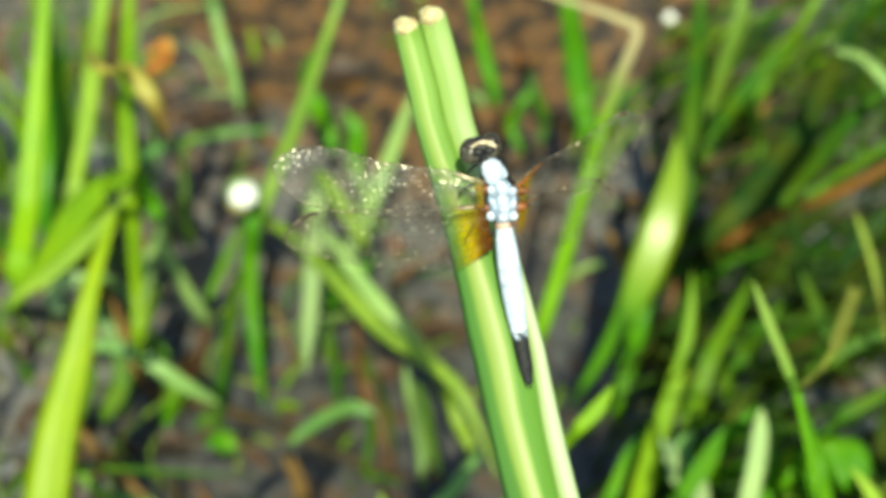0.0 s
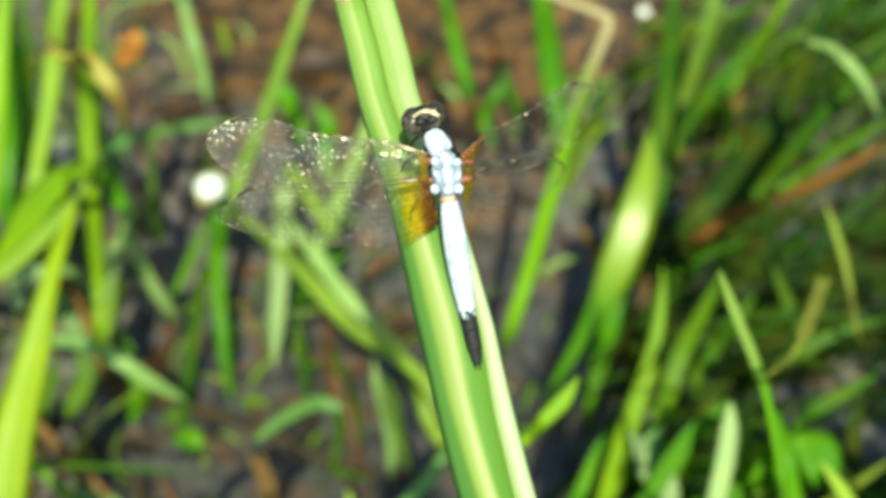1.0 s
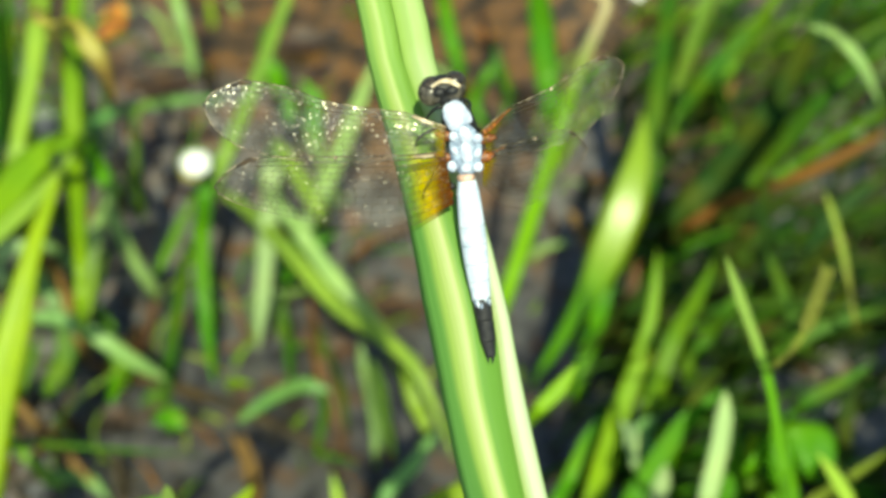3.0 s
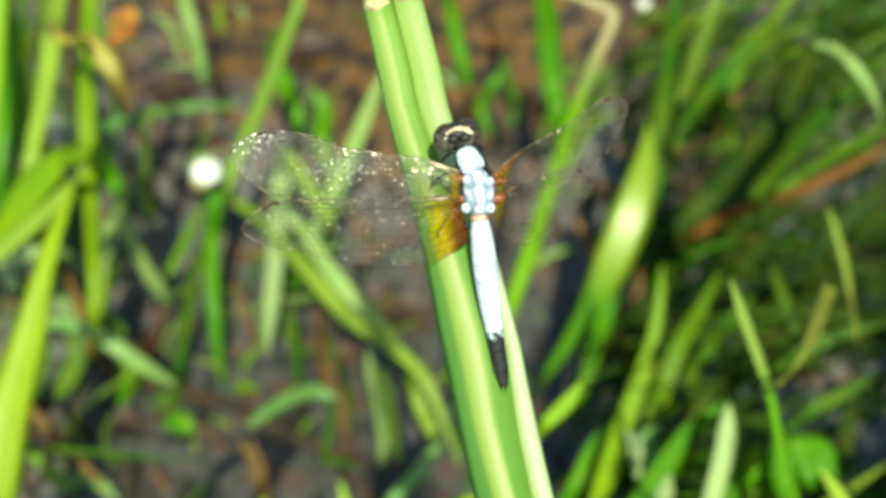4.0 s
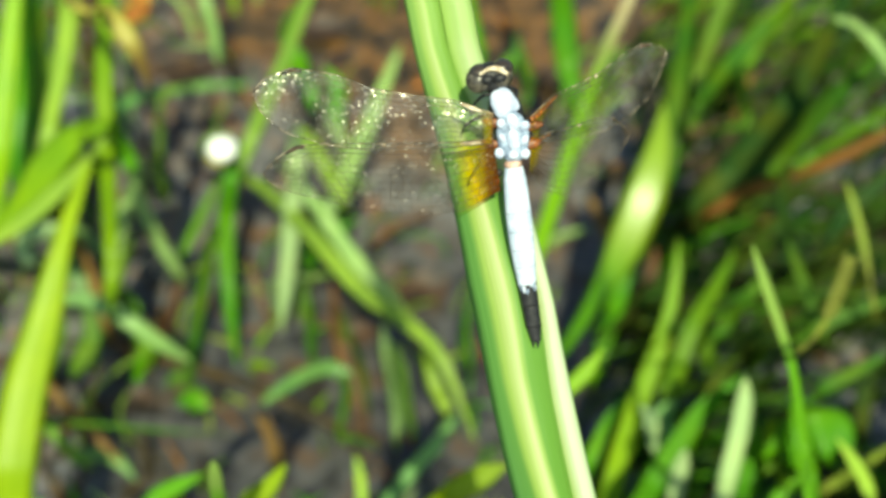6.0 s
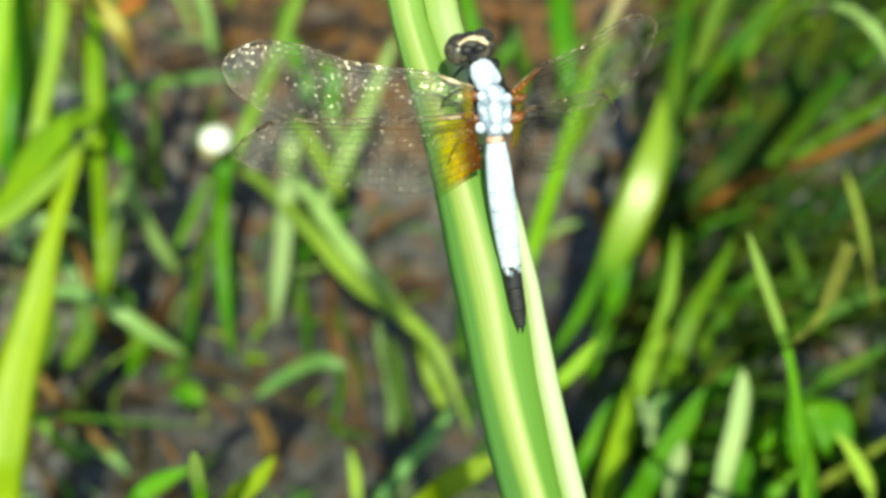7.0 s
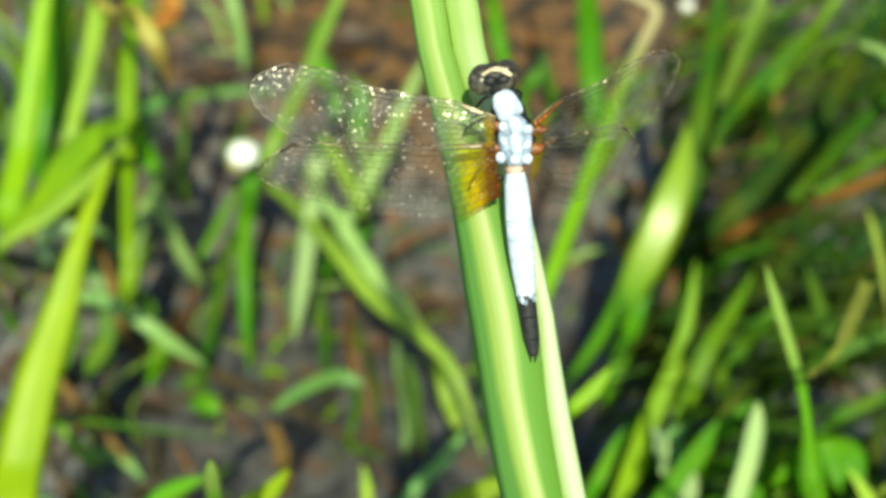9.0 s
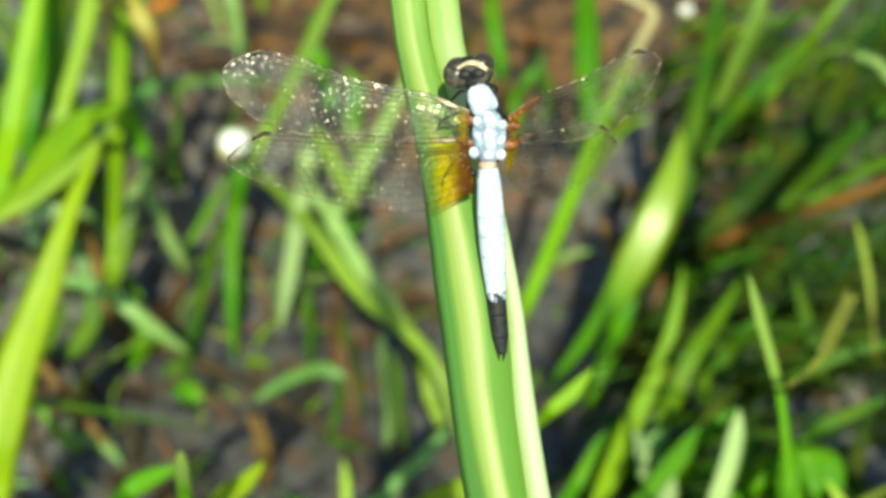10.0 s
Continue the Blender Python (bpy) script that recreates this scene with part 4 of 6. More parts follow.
blade(foot, "grass_blade", "green leaf in the upper thicket", "mid",
      ((-0.2093, 0.3649, -0.0040), (-0.1720, 0.3057, 0.0677), (-0.1665, 0.3202, 0.0793), (-0.1616, 0.3207, 0.0944), (-0.1573, 0.3296, 0.1015)),
      (0.0037, 0.0047, 0.0085, 0.0076, 0.0023), -0.15)
foot = tuft("tuft of 6 dark green and shaded green blades rooted in mud", 0.1793, 0.2787)
blade(foot, "grass_blade", "dark green upright blade in the thicket", "dark",
      ((0.1725, 0.3039, -0.0040), (0.1298, 0.2340, 0.0938), (0.1246, 0.2377, 0.1112), (0.1196, 0.2393, 0.1269), (0.1168, 0.2417, 0.1433)),
      (0.0035, 0.0044, 0.0065, 0.0060, 0.0024), 0.12)
blade(foot, "grass_blade", "olive blade in the thicket", "deep",
      ((0.1836, 0.2645, -0.0040), (0.1266, 0.1881, 0.1161), (0.1224, 0.1957, 0.1220), (0.1181, 0.2047, 0.1289), (0.1131, 0.2144, 0.1363)),
      (0.0021, 0.0027, 0.0044, 0.0047, 0.0018), 0.23)
blade(foot, "grass_blade", "dull yellowish blade leaning in the thicket", "seed",
      ((0.2086, 0.2747, -0.0040), (0.1272, 0.1740, 0.1490), (0.1245, 0.1852, 0.1577), (0.1222, 0.1939, 0.1644), (0.1198, 0.2001, 0.1692), (0.1174, 0.2050, 0.1731)),
      (0.0011, 0.0014, 0.0020, 0.0022, 0.0020, 0.0010), -0.24)
blade(foot, "seed_stalk", "thin grass seed head on a brownish stalk", "seed",
      ((0.1615, 0.2556, -0.0040), (0.0728, 0.1186, 0.2134), (0.0795, 0.1253, 0.2117), (0.0835, 0.1305, 0.2115), (0.0871, 0.1367, 0.2121), (0.0893, 0.1414, 0.2130), (0.0911, 0.1454, 0.2133)),
      (0.0009, 0.0011, 0.0014, 0.0016, 0.0021, 0.0019, 0.0010), 0.23)
blade(foot, "grass_blade", "green blade crossing a thin stem", "deep",
      ((0.1625, 0.2628, -0.0040), (0.1029, 0.1677, 0.1433), (0.1099, 0.1715, 0.1464), (0.1193, 0.1755, 0.1499), (0.1350, 0.1790, 0.1531)),
      (0.0025, 0.0032, 0.0048, 0.0045, 0.0013), -0.06)
blade(foot, "grass_blade", "dark green blade at the sunny edge", "dark",
      ((0.1871, 0.3109, -0.0040), (0.1242, 0.2089, 0.1324), (0.1309, 0.2186, 0.1402), (0.1412, 0.2269, 0.1471), (0.1516, 0.2325, 0.1518)),
      (0.0036, 0.0044, 0.0065, 0.0059, 0.0021), -0.23)
foot = tuft("tuft of 14 fresh green and grey-green blades rooted in mud", -0.1373, 0.2659)
blade(foot, "grass_blade", "tall upright green grass stem", "fresh",
      ((-0.1374, 0.2690, -0.0040), (-0.1061, 0.2117, 0.0920), (-0.1039, 0.2232, 0.1143), (-0.1015, 0.2359, 0.1441), (-0.1015, 0.2516, 0.1630), (-0.0981, 0.2718, 0.1922), (-0.0978, 0.2944, 0.2100)),
      (0.0028, 0.0037, 0.0046, 0.0060, 0.0061, 0.0045, 0.0035), -0.17)
blade(foot, "grass_blade", "pale grey-green blade slanting out of the mud", "grey",
      ((-0.1055, 0.2880, -0.0040), (-0.0988, 0.2683, 0.0259), (-0.0972, 0.2591, 0.0480), (-0.1033, 0.2625, 0.0651), (-0.1076, 0.2670, 0.0831), (-0.1085, 0.2721, 0.0944)),
      (0.0025, 0.0032, 0.0049, 0.0055, 0.0054, 0.0042), -0.11)
blade(foot, "grass_blade", "olive blade crossing a pale one", "grey",
      ((-0.1410, 0.2835, -0.0040), (-0.1278, 0.2623, 0.0349), (-0.1198, 0.2678, 0.0614), (-0.1146, 0.2762, 0.0755), (-0.1063, 0.2794, 0.0929)),
      (0.0037, 0.0047, 0.0060, 0.0059, 0.0043), -0.16)
blade(foot, "grass_blade", "green blade rising from a node", "olive",
      ((-0.1160, 0.2933, -0.0040), (-0.1080, 0.2798, 0.0200), (-0.0998, 0.2868, 0.0331), (-0.0925, 0.2935, 0.0459), (-0.0851, 0.3008, 0.0592)),
      (0.0020, 0.0025, 0.0045, 0.0048, 0.0019), -0.20)
blade(foot, "grass_blade", "pale flattened blade lying across the mud", "sage",
      ((-0.1732, 0.2790, -0.0040), (-0.1509, 0.2442, 0.0466), (-0.1281, 0.2352, 0.0622), (-0.1119, 0.2284, 0.0618), (-0.0988, 0.2230, 0.0535), (-0.0884, 0.2234, 0.0395)),
      (0.0035, 0.0044, 0.0056, 0.0063, 0.0060, 0.0054), 0.21)
blade(foot, "grass_blade", "short pale sage-green blade", "sage",
      ((-0.1469, 0.3061, -0.0040), (-0.1339, 0.2784, 0.0328), (-0.1400, 0.2840, 0.0369), (-0.1442, 0.2831, 0.0434), (-0.1502, 0.2868, 0.0461)),
      (0.0025, 0.0032, 0.0052, 0.0047, 0.0016), 0.15)
blade(foot, "grass_blade", "green leaf under a flattened blade", "mid",
      ((-0.1208, 0.2349, -0.0040), (-0.1196, 0.2356, -0.0005), (-0.1155, 0.2400, 0.0104), (-0.1100, 0.2415, 0.0191), (-0.1032, 0.2442, 0.0215)),
      (0.0022, 0.0028, 0.0071, 0.0070, 0.0019), 0.02)
blade(foot, "dead_blade", "brown dead blade lying on the mud", "tan",
      ((-0.1708, 0.2563, -0.0040), (-0.1460, 0.2167, 0.0424), (-0.1332, 0.2038, 0.0399), (-0.1208, 0.1928, 0.0390), (-0.1081, 0.1831, 0.0318)),
      (0.0029, 0.0036, 0.0046, 0.0045, 0.0017), -0.17)
blade(foot, "grass_blade", "olive blade lying on the mud", "olive",
      ((-0.1651, 0.2366, -0.0040), (-0.1416, 0.1992, 0.0434), (-0.1341, 0.1919, 0.0379), (-0.1267, 0.1863, 0.0337), (-0.1183, 0.1814, 0.0301)),
      (0.0022, 0.0028, 0.0042, 0.0042, 0.0014), -0.10)
blade(foot, "grass_blade", "bluish leaf under a bright blade", "deep",
      ((-0.1484, 0.2405, -0.0040), (-0.1384, 0.2271, 0.0216), (-0.1346, 0.2325, 0.0259), (-0.1310, 0.2395, 0.0316), (-0.1346, 0.2475, 0.0377)),
      (0.0030, 0.0038, 0.0083, 0.0083, 0.0030), 0.25)
blade(foot, "grass_blade", "pale thin blade beside a slanting one", "pale",
      ((-0.1393, 0.2675, -0.0040), (-0.1272, 0.2481, 0.0311), (-0.1225, 0.2555, 0.0444), (-0.1173, 0.2608, 0.0560), (-0.1121, 0.2642, 0.0661)),
      (0.0021, 0.0027, 0.0045, 0.0045, 0.0018), -0.17)
blade(foot, "dead_stem", "dry tan stem leaning in the thicket", "tan",
      ((-0.1322, 0.2558, -0.0040), (-0.1263, 0.2441, 0.0207), (-0.1288, 0.2484, 0.0386), (-0.1309, 0.2555, 0.0514), (-0.1321, 0.2607, 0.0628)),
      (0.0016, 0.0019, 0.0030, 0.0030, 0.0015), -0.18)
blade(foot, "grass_blade", "young green blade among pale ones", "olive",
      ((-0.1142, 0.2456, -0.0040), (-0.1104, 0.2369, 0.0155), (-0.1133, 0.2428, 0.0274), (-0.1148, 0.2485, 0.0391), (-0.1204, 0.2555, 0.0444)),
      (0.0025, 0.0031, 0.0050, 0.0049, 0.0019), -0.23)
foot = tuft("tuft of 8 shaded green and deep green blades rooted in mud", 0.1215, 0.2243)
blade(foot, "grass_blade", "olive green blade leaning over", "olive",
      ((0.1020, 0.2260, -0.0040), (0.0815, 0.1828, 0.0813), (0.0871, 0.1962, 0.0920), (0.0920, 0.2066, 0.1003), (0.0967, 0.2121, 0.1121), (0.1011, 0.2187, 0.1248)),
      (0.0049, 0.0062, 0.0076, 0.0072, 0.0054, 0.0021), 0.20)
blade(foot, "grass_blade", "green blade in the thicket", "deep",
      ((0.1203, 0.2501, -0.0040), (0.0933, 0.1947, 0.0910), (0.1015, 0.2051, 0.0995), (0.1052, 0.2058, 0.1148), (0.1122, 0.2130, 0.1206)),
      (0.0030, 0.0038, 0.0057, 0.0055, 0.0021), 0.23)
blade(foot, "grass_blade", "broad rounded green leaf near the ground", "mid",
      ((0.1443, 0.2108, -0.0040), (0.0942, 0.1387, 0.1348), (0.0982, 0.1378, 0.1415), (0.1019, 0.1368, 0.1482), (0.1077, 0.1374, 0.1488), (0.1122, 0.1345, 0.1467)),
      (0.0041, 0.0051, 0.0149, 0.0160, 0.0131, 0.0037), 0.06)
blade(foot, "grass_blade", "green blade reaching sideways", "deep",
      ((0.1626, 0.2308, -0.0040), (0.1158, 0.1657, 0.1128), (0.1224, 0.1710, 0.1172), (0.1308, 0.1744, 0.1201), (0.1442, 0.1805, 0.1253)),
      (0.0023, 0.0029, 0.0049, 0.0049, 0.0017), 0.23)
blade(foot, "grass_blade", "dark green blade in the thicket", "dark",
      ((0.1107, 0.2143, -0.0040), (0.0941, 0.1825, 0.0668), (0.1018, 0.1933, 0.0902), (0.1064, 0.1958, 0.1069), (0.1087, 0.1963, 0.1220)),
      (0.0031, 0.0039, 0.0063, 0.0061, 0.0021), -0.08)
blade(foot, "grass_blade", "olive blade in the thicket", "deep",
      ((0.1252, 0.2459, -0.0040), (0.0962, 0.1918, 0.0888), (0.0988, 0.1992, 0.0947), (0.1034, 0.2051, 0.0995), (0.1070, 0.2096, 0.1031)),
      (0.0025, 0.0032, 0.0047, 0.0047, 0.0016), -0.25)
blade(foot, "grass_blade", "bluish-green broad leaf low in the grass", "teal",
      ((0.1073, 0.2084, -0.0040), (0.0799, 0.1602, 0.0927), (0.0771, 0.1657, 0.0970), (0.0761, 0.1699, 0.1002), (0.0803, 0.1734, 0.1031)),
      (0.0028, 0.0036, 0.0065, 0.0068, 0.0024), -0.07)
blade(foot, "grass_blade", "small whitish leaf catching the sun", "white",
      ((0.0999, 0.2082, -0.0040), (0.0719, 0.1548, 0.1028), (0.0700, 0.1601, 0.1070), (0.0696, 0.1635, 0.1096), (0.0665, 0.1661, 0.1116)),
      (0.0023, 0.0029, 0.0049, 0.0043, 0.0017), -0.10)
foot = tuft("tuft of 4 deep green blades rooted in mud", 0.0523, 0.4129)
blade(foot, "grass_blade", "bright green wide blade behind", "mid",
      ((0.0799, 0.4077, -0.0040), (0.0673, 0.3546, 0.0550), (0.0629, 0.3663, 0.0713), (0.0596, 0.3776, 0.0874), (0.0551, 0.3875, 0.1098), (0.0500, 0.4198, 0.1350)),
      (0.0075, 0.0094, 0.0119, 0.0117, 0.0082, 0.0065), 0.12)
blade(foot, "grass_blade", "green blade behind the reed", "mid",
      ((0.0335, 0.4373, -0.0040), (0.0260, 0.3685, 0.0646), (0.0202, 0.3780, 0.0792), (0.0166, 0.3852, 0.0921), (0.0125, 0.3893, 0.1098), (0.0040, 0.4212, 0.1346)),
      (0.0045, 0.0056, 0.0068, 0.0063, 0.0041, 0.0033), -0.09)
blade(foot, "grass_blade", "small green leaf at the water edge", "mid",
      ((0.0445, 0.4011, -0.0040), (0.0387, 0.3670, 0.0346), (0.0326, 0.3732, 0.0466), (0.0372, 0.3772, 0.0572), (0.0434, 0.3855, 0.0639)),
      (0.0022, 0.0027, 0.0059, 0.0058, 0.0024), 0.20)
blade(foot, "grass_blade", "small green leaf beside the water", "deep",
      ((0.0513, 0.4056, -0.0040), (0.0466, 0.3691, 0.0365), (0.0484, 0.3754, 0.0488), (0.0436, 0.3814, 0.0606), (0.0407, 0.3896, 0.0670)),
      (0.0022, 0.0027, 0.0053, 0.0053, 0.0021), -0.20)
foot = tuft("tuft of 3 dry tan and shaded green blades rooted in mud", 0.1501, 0.4094)
blade(foot, "grass_blade", "yellow-green blade among the darker ones", "lime",
      ((0.1434, 0.4065, -0.0040), (0.1199, 0.3445, 0.0633), (0.1184, 0.3505, 0.0826), (0.1198, 0.3531, 0.0993), (0.1228, 0.3614, 0.1206), (0.1333, 0.3909, 0.1441)),
      (0.0030, 0.0038, 0.0069, 0.0072, 0.0039, 0.0031), -0.14)
blade(foot, "grass_blade", "green blade leaning outward", "deep",
      ((0.1361, 0.3915, -0.0040), (0.1111, 0.3204, 0.0734), (0.1136, 0.3229, 0.0900), (0.1192, 0.3251, 0.1065), (0.1283, 0.3299, 0.1179), (0.1415, 0.3375, 0.1316)),
      (0.0032, 0.0040, 0.0070, 0.0072, 0.0063, 0.0037), 0.13)
blade(foot, "grass_blade", "olive blade leaning outward", "olive",
      ((0.1707, 0.4301, -0.0040), (0.1296, 0.3287, 0.0951), (0.1313, 0.3317, 0.1121), (0.1362, 0.3323, 0.1274), (0.1415, 0.3349, 0.1442), (0.1603, 0.3589, 0.1637)),
      (0.0031, 0.0039, 0.0057, 0.0059, 0.0036, 0.0029), 0.06)
foot = tuft("tuft of 6 grey-green and deep green blades rooted in mud", -0.0414, 0.3214)
blade(foot, "grass_blade", "pale grey-green blade slanting upward", "grey",
      ((-0.0514, 0.3188, -0.0040), (-0.0425, 0.2808, 0.0521), (-0.0325, 0.2933, 0.0696), (-0.0231, 0.3063, 0.0874), (-0.0107, 0.3231, 0.1156)),
      (0.0047, 0.0058, 0.0073, 0.0068, 0.0048), 0.19)
blade(foot, "grass_blade", "mid green blade in a crossing pair", "mid",
      ((-0.0562, 0.3069, -0.0040), (-0.0487, 0.2806, 0.0371), (-0.0387, 0.2863, 0.0565), (-0.0306, 0.2990, 0.0668), (-0.0228, 0.3028, 0.0846)),
      (0.0041, 0.0052, 0.0085, 0.0078, 0.0026), -0.21)
blade(foot, "grass_blade", "pale green blade crossing others", "pale",
      ((-0.0336, 0.3368, -0.0040), (-0.0293, 0.2731, 0.0757), (-0.0352, 0.2740, 0.0909), (-0.0412, 0.2783, 0.1014), (-0.0471, 0.2816, 0.1111)),
      (0.0038, 0.0048, 0.0071, 0.0063, 0.0035), 0.05)
blade(foot, "dead_stem", "brown dead stalk lying on wet mud", "brown",
      ((-0.0242, 0.3168, -0.0040), (-0.0220, 0.2898, 0.0305), (-0.0125, 0.2965, 0.0361), (-0.0029, 0.2994, 0.0387), (0.0091, 0.3033, 0.0421)),
      (0.0023, 0.0029, 0.0041, 0.0037, 0.0016), -0.23)
blade(foot, "grass_blade", "green leaf spreading over wet mud", "mid",
      ((-0.0538, 0.3015, -0.0040), (-0.0497, 0.2820, 0.0235), (-0.0429, 0.2861, 0.0343), (-0.0359, 0.2881, 0.0434), (-0.0266, 0.2919, 0.0467)),
      (0.0023, 0.0029, 0.0060, 0.0060, 0.0020), 0.25)
blade(foot, "grass_blade", "faint pale blade rising behind the wing", "grey",
      ((-0.0295, 0.3478, -0.0040), (-0.0269, 0.3012, 0.0540), (-0.0311, 0.3066, 0.0654), (-0.0351, 0.3099, 0.0752), (-0.0385, 0.3171, 0.0808)),
      (0.0025, 0.0032, 0.0051, 0.0050, 0.0019), -0.19)
foot = tuft("tuft of 3 fresh green and pale green blades rooted in mud", -0.1661, 0.4002)
blade(foot, "grass_blade", "green leaf folded over at a knee and hanging down", "fresh",
      ((-0.1641, 0.4116, -0.0040), (-0.1029, 0.2455, 0.1469), (-0.1121, 0.2413, 0.1433), (-0.1239, 0.2364, 0.1317), (-0.1337, 0.2300, 0.1191), (-0.1494, 0.2218, 0.1049)),
      (0.0041, 0.0051, 0.0090, 0.0120, 0.0093, 0.0063), -0.20)
blade(foot, "grass_blade", "pale underside edge of a folded leaf", "pale",
      ((-0.1633, 0.4016, -0.0040), (-0.1005, 0.2365, 0.1501), (-0.1065, 0.2292, 0.1442), (-0.1169, 0.2249, 0.1346), (-0.1287, 0.2205, 0.1250), (-0.1448, 0.2162, 0.1152)),
      (0.0016, 0.0021, 0.0038, 0.0057, 0.0054, 0.0037), -0.05)
blade(foot, "grass_blade", "thin grey-green blade arching low over the mud", "teal",
      ((-0.1710, 0.3893, -0.0040), (-0.1435, 0.3310, 0.0576), (-0.1306, 0.3474, 0.0563), (-0.1151, 0.3548, 0.0553), (-0.0987, 0.3615, 0.0537), (-0.0801, 0.3705, 0.0467)),
      (0.0036, 0.0045, 0.0054, 0.0051, 0.0043, 0.0026), -0.14)
foot = tuft("tuft of 4 dry tan and pale-tipped blades rooted in mud", -0.0808, 0.1712)
blade(foot, "dry_stalk", "dry tan grass stalk bent at its tip", "tan",
      ((-0.0553, 0.1924, -0.0040), (-0.0457, 0.1579, 0.0724), (-0.0477, 0.1663, 0.0716), (-0.0505, 0.1749, 0.0710), (-0.0564, 0.1839, 0.0706)),
      (0.0017, 0.0021, 0.0037, 0.0041, 0.0016), -0.10)
blade(foot, "grass_shoot", "young pale green shoot with a blunt tip", "stemtip",
      ((-0.0756, 0.1638, -0.0040), (-0.0360, 0.0774, 0.2143), (-0.0345, 0.0771, 0.2287), (-0.0338, 0.0771, 0.2390), (-0.0336, 0.0778, 0.2439)),
      (0.0022, 0.0027, 0.0027, 0.0024, 0.0015), 0.20)
blade(foot, "grass_blade", "bright green young blade", "bright",
      ((-0.0779, 0.1646, -0.0040), (-0.0437, 0.0959, 0.1700), (-0.0379, 0.1024, 0.1753), (-0.0338, 0.1053, 0.1777), (-0.0301, 0.1093, 0.1810)),
      (0.0029, 0.0036, 0.0053, 0.0044, 0.0017), 0.04)
blade(foot, "grass_blade", "green blade low beside a shoot", "mid",
      ((-0.1142, 0.1638, -0.0040), (-0.0705, 0.1050, 0.1471), (-0.0641, 0.1124, 0.1531), (-0.0588, 0.1154, 0.1556), (-0.0520, 0.1179, 0.1578)),
      (0.0032, 0.0040, 0.0053, 0.0045, 0.0011), 0.19)
foot = tuft("tuft of 5 dry-topped green and glossy green blades rooted in mud", 0.0628, 0.2513)
blade(foot, "grass_blade", "green blade with a dry tan bent top", "leafdry",
      ((0.0409, 0.2731, -0.0040), (0.0367, 0.2391, 0.0584), (0.0444, 0.2540, 0.0849), (0.0524, 0.2716, 0.1136), (0.0575, 0.2807, 0.1356), (0.0616, 0.2849, 0.1537), (0.0652, 0.2890, 0.1636), (0.0664, 0.2922, 0.1672), (0.0640, 0.2950, 0.1690), (0.0410, 0.3020, 0.1738), (0.0103, 0.3095, 0.1788)),
      (0.0043, 0.0054, 0.0063, 0.0062, 0.0050, 0.0042, 0.0035, 0.0032, 0.0032, 0.0022, 0.0018), -0.15)
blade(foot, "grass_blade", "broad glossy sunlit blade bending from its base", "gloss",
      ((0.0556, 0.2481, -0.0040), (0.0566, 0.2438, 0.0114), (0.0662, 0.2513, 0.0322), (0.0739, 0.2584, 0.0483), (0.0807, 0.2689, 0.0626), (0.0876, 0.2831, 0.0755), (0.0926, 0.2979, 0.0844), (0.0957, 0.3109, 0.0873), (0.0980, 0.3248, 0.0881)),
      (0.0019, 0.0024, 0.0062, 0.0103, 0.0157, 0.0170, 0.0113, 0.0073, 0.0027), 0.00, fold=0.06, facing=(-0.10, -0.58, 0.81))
blade(foot, "grass_blade", "green blade behind a glossy one", "mid",
      ((0.0753, 0.2397, -0.0040), (0.0745, 0.2383, 0.0076), (0.0783, 0.2532, 0.0195), (0.0820, 0.2629, 0.0345), (0.0874, 0.2776, 0.0463)),
      (0.0038, 0.0048, 0.0080, 0.0083, 0.0043), -0.11)
blade(foot, "grass_blade", "small bright green leaf beside the reed", "fresh",
      ((0.0484, 0.2204, -0.0040), (0.0248, 0.1167, 0.1885), (0.0301, 0.1220, 0.1928), (0.0343, 0.1253, 0.1956), (0.0380, 0.1295, 0.1990)),
      (0.0014, 0.0017, 0.0034, 0.0039, 0.0012), -0.07)
blade(foot, "dead_stem", "brown dead stem in the thicket", "brown",
      ((0.0935, 0.2753, -0.0040), (0.0905, 0.2654, 0.0148), (0.0951, 0.2731, 0.0210), (0.0997, 0.2807, 0.0271), (0.1006, 0.2903, 0.0347)),
      (0.0026, 0.0033, 0.0053, 0.0049, 0.0020), -0.22)
foot = tuft("tuft of 8 olive green and whitish-green blades rooted in mud", 0.0900, 0.1740)
blade(foot, "grass_blade", "green broad blade rising to a point", "fresh",
      ((0.0707, 0.1644, -0.0040), (0.0577, 0.1379, 0.0745), (0.0616, 0.1546, 0.0877), (0.0669, 0.1698, 0.0999), (0.0725, 0.1823, 0.1099), (0.0767, 0.1934, 0.1188), (0.0789, 0.2045, 0.1276), (0.0793, 0.2139, 0.1350)),
      (0.0059, 0.0074, 0.0080, 0.0074, 0.0065, 0.0050, 0.0033, 0.0012), -0.22)
blade(foot, "grass_blade", "pale whitish-green blade standing in the sun", "white",
      ((0.1146, 0.1652, -0.0040), (0.0797, 0.1195, 0.1193), (0.0832, 0.1339, 0.1307), (0.0856, 0.1422, 0.1373), (0.0869, 0.1494, 0.1430), (0.0872, 0.1551, 0.1475)),
      (0.0043, 0.0054, 0.0059, 0.0059, 0.0054, 0.0023), 0.14)
blade(foot, "grass_blade", "bright green blade arching up", "mid",
      ((0.0815, 0.1737, -0.0040), (0.0616, 0.1326, 0.0997), (0.0686, 0.1429, 0.1081), (0.0757, 0.1520, 0.1154), (0.0833, 0.1604, 0.1223), (0.0941, 0.1680, 0.1286)),
      (0.0055, 0.0069, 0.0079, 0.0076, 0.0063, 0.0018), 0.22)
